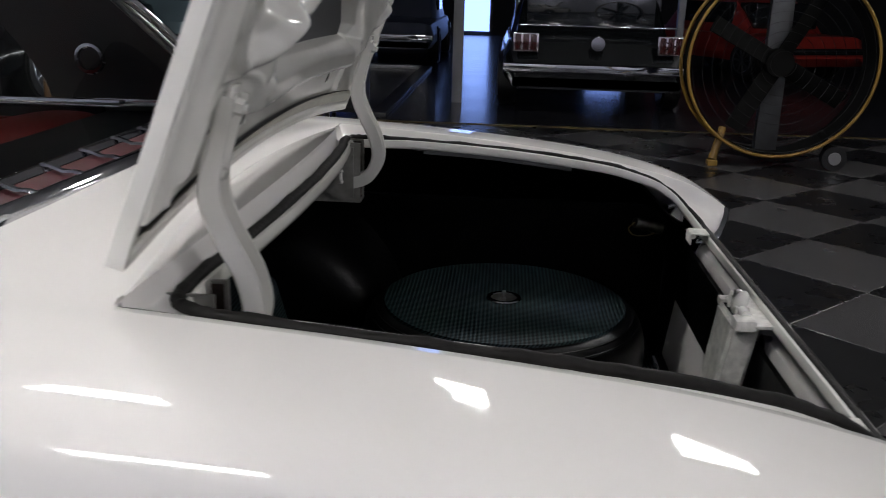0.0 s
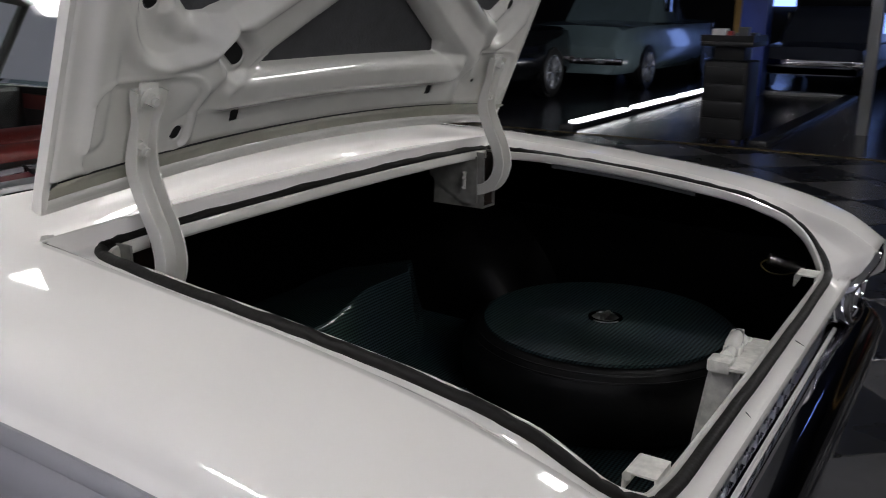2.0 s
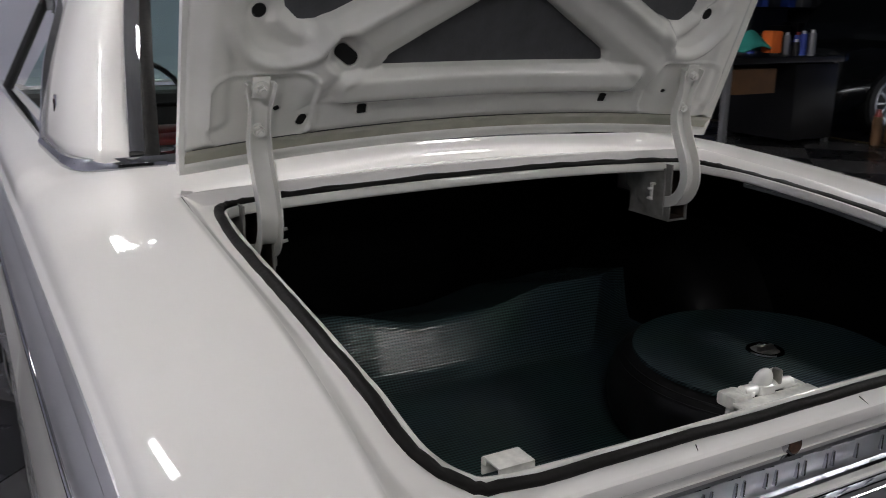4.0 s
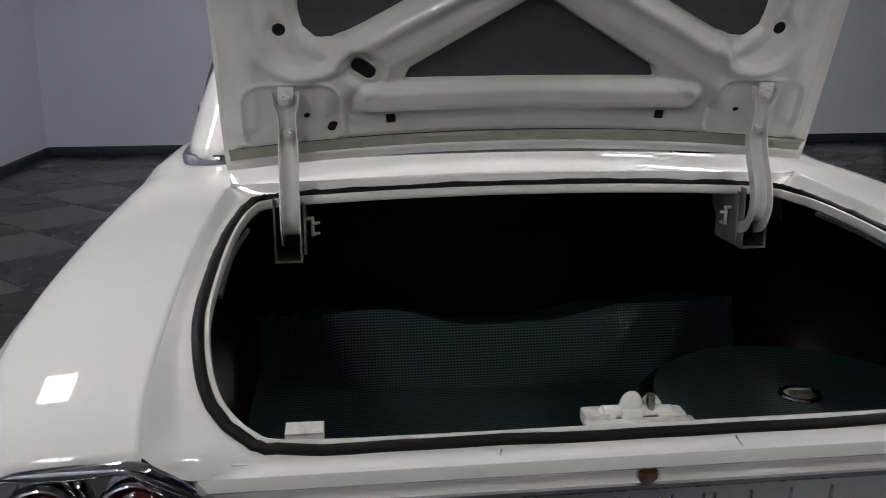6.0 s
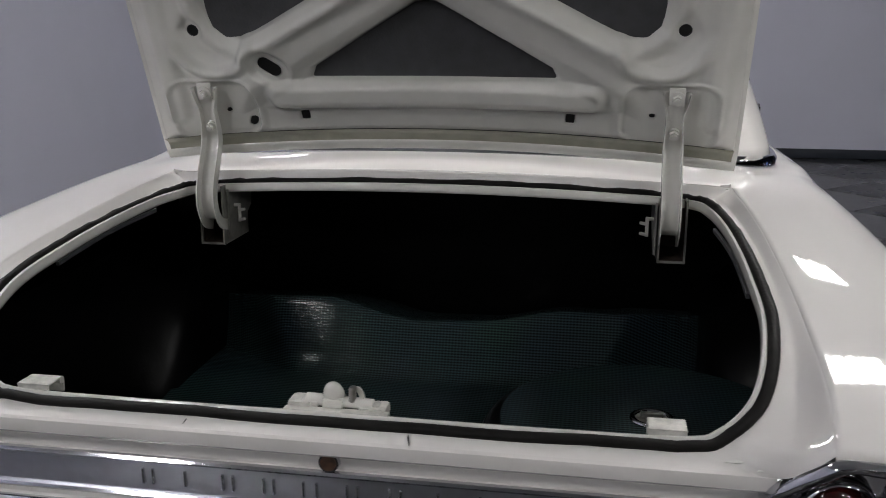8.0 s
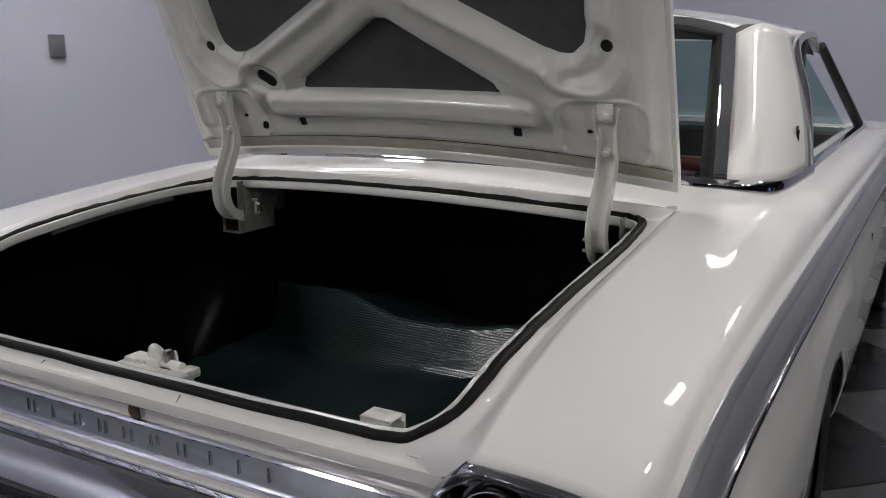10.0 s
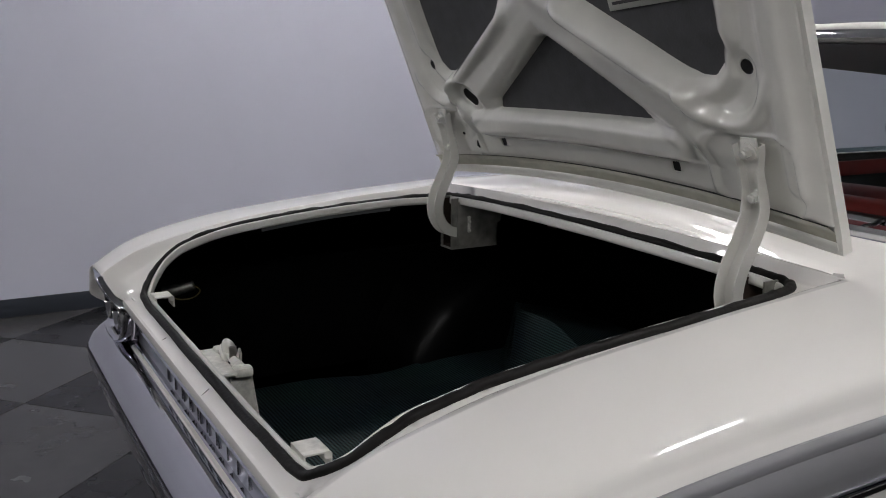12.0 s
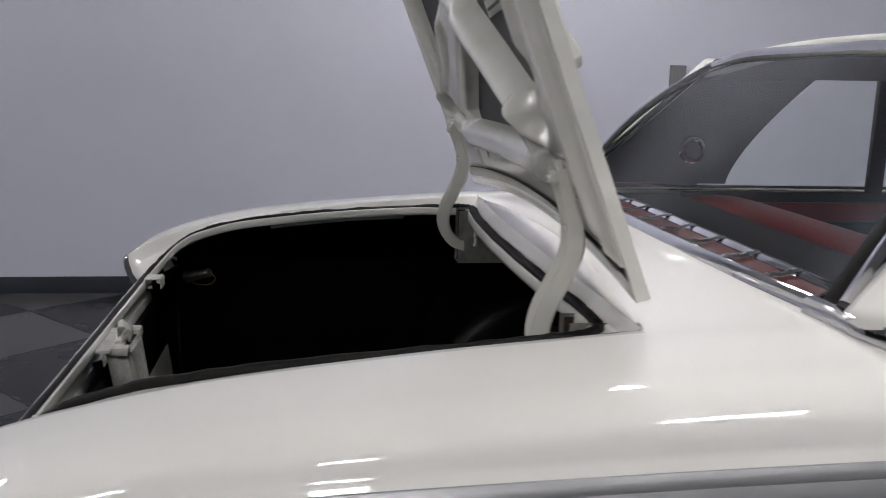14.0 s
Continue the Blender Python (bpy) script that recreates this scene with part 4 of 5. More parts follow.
bmesh.ops.create_uvsphere(bm, u_segments=20, v_segments=12, radius=1, matrix=Matrix.Translation((-0.008, 0.037, 0.830)) @ pose(0, 0, 0, 18, 0, 0) @ Matrix.Diagonal((0.0165, 0.013, 0.024, 1)))
box(bm, (-0.024, 0.022, 0.812), (0.008, 0.050, 0.829), 0.005, 3)
box(bm, (-0.058, 0.026, 0.812), (-0.030, 0.046, 0.824), 0.005, 3)
box(bm, (0.030, 0.026, 0.812), (0.062, 0.048, 0.820), 0.004, 2)
part("latch_catch", bm, PAINT_IN, latch, "rounded white-painted latch catch")
v, f = sweep(spline([(0.016, 0.050, 0.814), (0.018, 0.050, 0.830), (0.026, 0.046, 0.838), (0.034, 0.040, 0.830), (0.036, 0.038, 0.814)], 16), [(-0.004, -0.002), (0.004, -0.002), (0.004, 0.002), (-0.004, 0.002)], up=(0, 1, 0.1))
under(mesh_ob("latch_loop", v, f, PAINT_WORN, angle=40), latch, "bent loop of the latch")
bm = bmesh.new()
box(bm, (0.016, 0.028, 0.820), (0.026, 0.042, 0.846), 0.003)
part("latch_pawl", bm, STEEL, latch, "bare worn steel pawl")

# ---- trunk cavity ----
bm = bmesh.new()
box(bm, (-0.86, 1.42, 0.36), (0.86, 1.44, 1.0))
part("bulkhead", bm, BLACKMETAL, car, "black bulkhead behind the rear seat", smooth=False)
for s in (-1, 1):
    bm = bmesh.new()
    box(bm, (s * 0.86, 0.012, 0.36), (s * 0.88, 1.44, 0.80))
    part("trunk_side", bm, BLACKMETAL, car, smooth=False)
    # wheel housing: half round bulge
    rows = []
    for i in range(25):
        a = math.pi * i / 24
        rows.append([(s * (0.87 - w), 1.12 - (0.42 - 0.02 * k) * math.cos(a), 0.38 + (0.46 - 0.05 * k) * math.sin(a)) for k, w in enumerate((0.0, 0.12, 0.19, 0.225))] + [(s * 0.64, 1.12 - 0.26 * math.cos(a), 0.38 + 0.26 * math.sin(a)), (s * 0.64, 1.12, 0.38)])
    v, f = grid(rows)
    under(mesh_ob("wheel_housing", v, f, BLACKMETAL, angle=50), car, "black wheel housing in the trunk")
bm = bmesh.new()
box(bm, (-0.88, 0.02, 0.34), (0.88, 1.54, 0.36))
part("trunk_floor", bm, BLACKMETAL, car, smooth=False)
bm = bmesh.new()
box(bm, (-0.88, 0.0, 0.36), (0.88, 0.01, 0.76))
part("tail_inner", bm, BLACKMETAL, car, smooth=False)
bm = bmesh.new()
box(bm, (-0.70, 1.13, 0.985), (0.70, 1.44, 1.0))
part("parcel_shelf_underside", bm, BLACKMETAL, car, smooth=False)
WIRE = material("old_wire", (0.10, 0.075, 0.02), 0.5, vary=0.3)
# wiring and lamp socket behind the corner
for s in (-1, 1):
    bm = bmesh.new()
    rod(bm, (s * 0.69, 0.06, 0.78), (s * 0.66, 0.13, 0.80), 0.016, 0.013, 12)
    sock = part("lamp_socket", bm, STEEL, car, "grey metal lamp socket")
    v, f = sweep(spline([(s * 0.66, 0.13, 0.80), (s * 0.655, 0.145, 0.785), (s * 0.67, 0.13, 0.765), (s * 0.675, 0.10, 0.762), (s * 0.67, 0.075, 0.772)], 24), circle_section(0.0018, 0.0018, 6), up=(0, 1, 0.1))
    under(mesh_ob("wire", v, f, WIRE), sock, "thin yellowish wire")


def soft_min(a, b, k):
    h = max(0, k - abs(a - b)) / k
    return min(a, b) - h * h * k / 4


def mat_z(x, y):
    """Moulded mat: flat floor, then a step with a planar front and flared ends."""
    a = abs(x)
    floor_z = 0.455 + 0.042 * smoothstep(0.45, 0.93, y)
    front = 0.508 + (y - 0.925) * 2.35
    crease = 0.395 + 0.42 * (front - 0.508)
    out = a - crease
    front -= 4.5 * (out + math.sqrt(out * out + 0.00003)) / 2
    top = 0.632 + 0.042 * smoothstep(0.08, 0.32, a) - 0.28 * (y - 1.0) + 0.008 * noise.noise((x * 4, 3.1, 0))
    hump = soft_min(front, top, 0.020)
    z = -soft_min(-floor_z, -hump, 0.055 + 0.07 * smoothstep(0.36, 0.50, a))
    return z + 0.003 * noise.noise((x * 5, y * 5, 0)) + 0.0012 * noise.noise((x * 17, y * 17, 4))


NXM = 240
rows = []
for y in fine_steps(0.06, 1.36, 0.02, 0.0018, [(0.90, 1.03)]):
    w = 0.66 if y > 0.7 else 0.66 + 0.10 * smoothstep(0.7, 0.45, y)
    rows.append([(w * (2 * j / NXM - 1), y, mat_z(w * (2 * j / NXM - 1), y)) for j in range(NXM + 1)])
v, f = grid(rows)
tmat = solid(mesh_ob("trunk_mat", v, f, MAT, angle=60), 0.005)
tagged(tmat, "dark green-grey woven trunk mat draped over the trunk floor", "trunk mat")

# spare tyre with a cover disc
SP = Vector((0.487, 0.45, 0.64))
spare = thing("spare_tyre", (SP.x, SP.y, 0.44), "black spare tyre lying flat under a round woven cover", "tyre")
prof = [(0.19, 0.47), (0.25, 0.448), (0.30, 0.455), (0.330, 0.49), (0.338, 0.54), (0.330, 0.592), (0.31, 0.622), (0.285, 0.634), (0.26, 0.63), (0.19, 0.60)]
prof = spline(prof, 28)
rows = [[(SP.x + r * math.cos(2 * math.pi * i / 72), SP.y + r * math.sin(2 * math.pi * i / 72), z) for r, z in prof] for i in range(73)]
v, f = grid(rows)
under(mesh_ob("tyre", v, f, TYRE, angle=60), spare)
for r, z in ((0.318, 0.612), (0.306, 0.6235)):
    v, f = sweep([(SP.x + r * math.cos(2 * math.pi * i / 72), SP.y + r * math.sin(2 * math.pi * i / 72), z) for i in range(72)], circle_section(0.003, 0.003, 6), closed=True)
    under(mesh_ob("sidewall_ring", v, f, TYRE), spare)
bm = bmesh.new()
bmesh.ops.create_cone(bm, cap_ends=True, segments=80, radius1=0.288, radius2=0.286, depth=0.006, matrix=Matrix.Translation((SP.x, SP.y, 0.638)))
cover = part("cover_disc", bm, MAT, spare, "round woven dark cover board")
v, f = sweep([(SP.x + 0.036 * math.cos(2 * math.pi * i / 32), SP.y + 0.036 * math.sin(2 * math.pi * i / 32), 0.644) for i in range(32)], circle_section(0.006, 0.004, 8), closed=True)
under(mesh_ob("hold_down_ring", v, f, CHROME), cover, "chrome hold-down ring")
bm = bmesh.new()
bmesh.ops.create_cone(bm, cap_ends=True, segments=32, radius1=0.034, radius2=0.030, depth=0.004, matrix=Matrix.Translation((SP.x, SP.y, 0.643)))
box(bm, (SP.x - 0.022, SP.y - 0.005, 0.643), (SP.x + 0.022, SP.y + 0.005, 0.656), 0.003)
part("wing_nut", bm, STEEL, cover, "grey metal wing nut")

# ---- greenhouse ----
def ring_points(n=60):
    """Base line of the cabin from the rear centre round the right side."""
    return spline([(0.0, 1.080, 1.058), (0.3, 1.092, 1.054), (0.52, 1.122, 1.047), (0.66, 1.148, 1.042), (0.74, 1.156, 1.040), (0.790, 1.188, 1.038), (0.812, 1.255, 1.037), (0.822, 1.38, 1.036), (0.829, 1.60, 1.034)], n)


# rear window: lower edge, upper edge, glass between
low = spline([(0.0, 1.196, 1.072), (0.3, 1.204, 1.068), (0.52, 1.205, 1.062), (0.678, 1.165, 1.058)], 24)
top = spline([(0.0, 1.580, 1.438), (0.25, 1.570, 1.433), (0.47, 1.548, 1.425), (0.602, 1.518, 1.398)], 24)
rows = []
for i in range(15):
    t = i / 14
    row = []
    for a, b in zip(low, top):
        bow = 0.028 * math.sin(math.pi * t)
        row.append((a[0] + (b[0] - a[0]) * t + bow * 0.3 * a[0], a[1] + (b[1] - a[1]) * t - bow * 0.6, a[2] + (b[2] - a[2]) * t + bow))
    rows.append([(-x, y, z) for x, y, z in row[:0:-1]] + row)
v, f = grid(rows)
glass = under(mesh_ob("rear_window", v, f, GLASS), car, "wide curved tinted rear window")
edge_pts = [r[-1] for r in rows] + rows[-1][::-1][1:] + [r[0] for r in rows[::-1]][1:]
v, f = sweep(edge_pts, [(-0.020, -0.003), (-0.005, 0.007), (0.007, 0.009), (0.021, 0.004), (0.023, -0.004)], up=(0, -0.6, 0.8))
under(mesh_ob("window_surround", v, f, CHROME, angle=35), glass, "bright chrome window surround")
v, f = sweep([(x * 0.965, y - 0.014, z - 0.0115) for x, y, z in edge_pts], circle_section(0.016, 0.004, 8), up=(0, -0.6, 0.8))
under(mesh_ob("window_gasket", v, f, RUBBER), glass)

# roof with the rear pillars flowing down from it
def roof_rail(y):
    return lerp([(1.45, 0.655), (1.6, 0.69), (2.2, 0.71), (2.9, 0.66)], y), lerp([(1.45, 1.380), (1.6, 1.398), (2.2, 1.405), (2.9, 1.365)], y)


rows = []
for i in range(31):
    t = i / 30
    row = []
    for j in range(33):
        u = -1 + 2 * j / 32
        yr = 1.515 + 0.105 * (1 - u * u)
        y = yr + (2.86 + 0.08 * (1 - u * u) - yr) * t
        rx, rz = roof_rail(y)
        crown = (0.070 + 0.026 * math.sin(math.pi * min(1, t * 1.1))) * (1 - abs(u) ** 2.4)
        row.append((rx * u * 1.02, y, rz + crown))
    rows.append(row)
v, f = grid(rows)
roof = solid(under(mesh_ob("roof", v, f, PAINT), car, "cream-white hardtop roof"), 0.03)
v, f = grid([[(x * 0.965, y + 0.012, z - 0.036) for x, y, z in r] for r in rows])
under(mesh_ob("headliner", v, f, HEADLINER), car, "dark grey vinyl headliner")
for s in (-1, 1):
    rows2 = []
    for i in range(17):
        t = i / 16
        zz = 1.044 + (1.415 - 1.044) * t
        rear = (s * (0.706 - 0.079 * t), 1.138 + 0.365 * t, zz - 0.020 * t)
        front = (s * (0.828 - 0.115 * t ** 1.5), 1.57 + 0.24 * t ** 1.4, zz - 0.012 * t)
        mid1 = (s * (0.772 - 0.098 * t), 1.156 + 0.374 * t, zz + 0.004)
        mid2 = (s * (0.814 - 0.114 * t ** 1.3), 1.285 + 0.325 * t, zz + 0.002)
        rows2.append(spline([rear, mid1, mid2, front], 17))
    v, f = grid(rows2)
    pil = solid(under(mesh_ob("rear_pillar", v, f if s > 0 else [q[::-1] for q in f], PAINT, angle=60), car, "broad cream-white rear roof pillar"), 0.02, -1)
    # lining inside
    v, f = grid([[(x - s * 0.035, y + 0.01 + 0.10 * (j / 16) ** 2, z) for j, (x, y, z) in enumerate(r)] for r in rows2])
    lin = under(mesh_ob("pillar_lining", v, f, HEADLINER, angle=60), car, "grey vinyl pillar lining")
    c = Vector((s * 0.715, 1.53, 1.155))
    v, f = sweep([(c.x, c.y + 0.034 * math.cos(2 * math.pi * i / 24), c.z + 0.034 * math.sin(2 * math.pi * i / 24)) for i in range(24)], circle_section(0.008, 0.008, 6), closed=True, up=(1, 0, 0))
    under(mesh_ob("courtesy_lamp", v, f, CHROME), lin, "round chrome-ringed courtesy lamp")
    # chrome at the foot of pillar and the badge
    foot = [(s * x, y, z) for x, y, z in ring_points(60)[20:]]
    v, f = sweep(foot, [(-0.006, -0.014), (0.012, -0.014), (0.013, 0.004), (0.008, 0.012), (-0.004, 0.014)] if s > 0 else [(0.006, -0.014), (-0.012, -0.014), (-0.013, 0.004), (-0.008, 0.012), (0.004, 0.014)])
    under(mesh_ob("pillar_foot_trim", v, f, CHROME, angle=40), car, "chrome strip at the pillar foot")
    bm = bmesh.new()
    box(bm, (s * 0.800, 1.462, 1.10), (s * 0.808, 1.488, 1.16), 0.004)
    bd = part("pillar_badge", bm, CHROME, car, "small chrome badge with red centre")
    bm = bmesh.new()
    box(bm, (s * 0.804, 1.468, 1.12), (s * 0.811, 1.482, 1.15), 0.002)
    part("badge_centre", bm, REDLENS, bd)
    # side glass frame and door
    wf = [(s * 0.830, 1.585, 1.03), (s * 0.795, 1.675, 1.22), (s * 0.735, 1.82, 1.365), (s * 0.712, 2.3, 1.40), (s * 0.675, 2.85, 1.36)]
    wf = spline(wf, 40)
    bm = bmesh.new()
    rod(bm, (s * 0.675, 2.86, 1.37), (s * 0.80, 3.36, 1.03), 0.018, 0.022, 8)
    part("front_pillar", bm, BLACKVINYL, car)
    v, f = sweep(wf, [(-0.010, -0.008), (0.010, -0.008), (0.010, 0.010), (-0.010, 0.010)], up=(s, 0, 0.3))
    under(mesh_ob("side_window_frame", v, f, CHROME, angle=40), car, "chrome side window frame")
    v, f = sweep([(s * 0.815, y, 1.030) for y in np.linspace(1.5, 3.4, 30)], [(-0.014, -0.008), (0.014, -0.008), (0.012, 0.008), (-0.012, 0.008)])
    under(mesh_ob("belt_trim", v, f, CHROME, angle=40), car, "chrome belt strip")
    bm = bmesh.new()
    box(bm, (s * 0.70, 2.10, 1.03), (s * 0.72, 2.15, 1.39), 0.004)
    part("window_post", bm, BLACKVINYL, car)
    # rear wheel and front wheel
    for wy in (1.12, 4.25):
        prof = spline([(0.19, -0.09), (0.27, -0.10), (0.325, -0.085), (0.34, -0.03), (0.34, 0.03), (0.325, 0.085), (0.27, 0.10), (0.19, 0.09)], 22)
        rows3 = [[(s * 0.86 + w, wy + r * math.cos(2 * math.pi * i / 48), 0.34 + r * math.sin(2 * math.pi * i / 48)) for r, w in prof] for i in range(49)]
        v, f = grid(rows3)
        wheel = under(mesh_ob("wheel", v, f, TYRE, angle=60), car, "black whitewall-less tyre")
        bm = bmesh.new()
        rod(bm, (s * 0.80, wy, 0.34), (s * 0.945, wy, 0.34), 0.20, 0.17, 32)
        part("hubcap", bm, CHROME, wheel, "chrome hubcap")
    # door gap and mirror
    v, f = sweep([(s * (lerp(WIDE, 2.0) + 0.038), 2.0, z) for z in np.linspace(0.33, 0.80, 12)], [(-0.003, -0.002), (0.003, -0.002), (0.003, 0.002), (-0.003, 0.002)], up=(1, 0, 0))
    under(mesh_ob("door_gap", v, f, VOID), car)
bm = bmesh.new()
bmesh.ops.create_uvsphere(bm, u_segments=20, v_segments=12, radius=1, matrix=Matrix.Translation((-0.93, 3.35, 1.10)) @ Matrix.Diagonal((0.06, 0.035, 0.055, 1)))
mir = part("door_mirror", bm, CHROME, car, "round chrome door mirror")
bm = bmesh.new()
rod(bm, (-0.90, 3.36, 1.0), (-0.93, 3.35, 1.06), 0.012, 0.009, 10)
part("mirror_stem", bm, CHROME, mir)

# hood, cowl and windscreen
rows = []
for i in range(30):
    y = 3.3 + 1.72 * i / 29
    row = []
    for j in range(33):
        x = (lerp(EDGE_X, 1.3) + 0.0) * (-1 + 2 * j / 32)
        row.append((x, y, lerp(CREST, y) + 0.006 + 0.03 * (1 - (x / 0.76) ** 2)))
    rows.append(row)
v, f = grid(rows)
solid(under(mesh_ob("hood", v, f, PAINT), car), 0.01)
bm = bmesh.new()
box(bm, (-0.86, 4.96, 0.30), (0.86, 5.02, 0.88), 0.02)
part("grille", bm, DULL, car)
rows = []
for i in range(9):
    t = i / 8
    rows.append([((0.74 - 0.16 * t) * u, 3.36 + 0.06 * (1 - u * u) - 0.45 * t, 1.03 + 0.36 * t) for u in np.linspace(-1, 1, 25)])
v, f = grid(rows)
under(mesh_ob("windscreen", v, f, WINDSCREEN), car, "curved green-tinted windscreen glass")

# cabin
bm = bmesh.new()
box(bm, (-0.74, 1.13, 1.002), (0.74, 1.50, 1.022), 0.006)
part("parcel_shelf", bm, BLACKVINYL, car, "black vinyl parcel shelf")


def bench(y, z_top, name, label):
    rows = []
    sec = spline([(0.05, 0.0), (0.02, 0.22), (-0.02, 0.40), (0.0, 0.455), (0.06, 0.47), (0.11, 0.44), (0.16, 0.2), (0.20, 0.02)], 24)
    for j in range(41):
        x = -0.69 + 1.38 * j / 40
        rnd = 1 - 0.05 * abs(x / 0.69) ** 6
        rows.append([(x, y + a, z_top - 0.47 + b * rnd) for a, b in sec])
    v, f = grid(rows)
    return under(mesh_ob(name, v, f, REDVINYL, angle=50), car, label)


bench(1.50, 1.045, "rear_seat_back", "red vinyl rear seat back")
bench(2.32, 0.96, "front_seat_back", "red vinyl front seat back")
for y in (1.62, 2.45):
    bm = bmesh.new()
    box(bm, (-0.69, y, 0.40), (0.69, y + 0.5, 0.60), 0.05, 3)
    part("seat_cushion", bm, REDVINYL, car)
for s in (-1, 1):
    bm = bmesh.new()
    box(bm, (s * 0.78, 1.54, 0.30), (s * 0.81, 3.35, 1.02), 0.006)
    dr = part("door_lining", bm, BLACKVINYL, car, "black and red door lining")
    bm = bmesh.new()
    box(bm, (s * 0.765, 1.56, 0.93), (s * 0.782, 3.3, 0.99), 0.006)
    part("lining_band", bm, REDVINYL, dr, "red vinyl band")
bm = bmesh.new()
box(bm, (-0.78, 3.1, 0.72), (0.78, 3.36, 1.02), 0.04, 3)
part("dashboard", bm, BLACKVINYL, car, "black padded dashboard")
bm = bmesh.new()
box(bm, (-0.80, 1.54, 0.28), (0.80, 3.4, 0.30))
part("cabin_floor", bm, BLACKVINYL, car, smooth=False)
wc = Matrix.Translation((-0.375, 2.86, 0.985)) @ pose(0, 0, 0, 62, 0, 0)
v, f = sweep([tuple(wc @ Vector((0.19 * math.cos(2 * math.pi * i / 40), 0.19 * math.sin(2 * math.pi * i / 40), 0))) for i in range(40)], circle_section(0.011, 0.011, 8), closed=True, up=tuple(wc.to_3x3() @ Vector((0, 0, 1))))
sw = under(mesh_ob("steering_wheel", v, f, BLACKPLASTIC, angle=60), car, "thin black steering wheel")
bm = bmesh.new()
rod(bm, wc @ Vector((-0.19, 0, -0.01)), wc @ Vector((0.19, 0, -0.01)), 0.010, 0.010, 8)
rod(bm, wc @ Vector((0, 0, 0)), wc @ Vector((0, 0, -0.3)), 0.022, 0.02, 10)
part("spokes", bm, BLACKPLASTIC, sw)
bm = bmesh.new()
bmesh.ops.create_uvsphere(bm, u_segments=28, v_segments=14, radius=1, matrix=Matrix.Translation((0, 2.815, 1.297)) @ Matrix.Diagonal((0.125, 0.018, 0.032, 1)))
rod(bm, (0, 2.82, 1.31), (0, 2.86, 1.39), 0.007, 0.006, 10)
part("rear_view_mirror", bm, BLACKPLASTIC, car, "dark oval rear-view mirror")
# sill moulding below the rear window: two bright rails, a red channel and small clips
def sill(x, k, dz=0.0):
    """Point across the moulding: k = 0 at the deck, 1 at the glass."""
    return (x, 1.078 + 0.165 * x * x + (0.112 - 0.09 * x * x) * k, 1.055 - 0.040 * x * x + 0.014 * k + dz)


def sill_strip(name, mat, pts, label="", half=0.688):
    rows = [[sill(-half + 2 * half * j / 60, k, dz) for j in range(61)] for k, dz in pts]
    v, f = grid(rows)
    return under(mesh_ob(name, v, f, mat, angle=35), car, label)


sill_strip("sill_rail", CHROME, [(0.0, -0.012), (0.0, 0.001), (0.06, 0.008), (0.18, 0.011), (0.27, 0.008), (0.30, 0.003), (0.31, -0.008)], "bright chrome rail along the deck")
sill_strip("sill_channel", REDTRIM, [(0.30, -0.002), (0.34, 0.000), (0.50, 0.001), (0.66, 0.003), (0.72, 0.003)], "red painted channel below the rear window")
sill_strip("sill_rail", CHROME, [(0.70, -0.006), (0.71, 0.005), (0.78, 0.010), (0.88, 0.010), (0.98, 0.006), (1.06, -0.004)], "bright chrome rail along the glass")
for i in range(11):
    x = -0.59 + 0.122 * i - 0.012
    v, f = sweep([sill(x + 0.012 * k, k, dz) for k, dz in ((0.20, 0.010), (0.32, 0.011), (0.50, 0.008), (0.68, 0.012), (0.84, 0.012))], [(-0.006, -0.002), (0.006, -0.002), (0.004, 0.002), (-0.004, 0.002)])
    under(mesh_ob("sill_clip", v, f, CHROME, angle=40), car, "small chrome moulding clip")

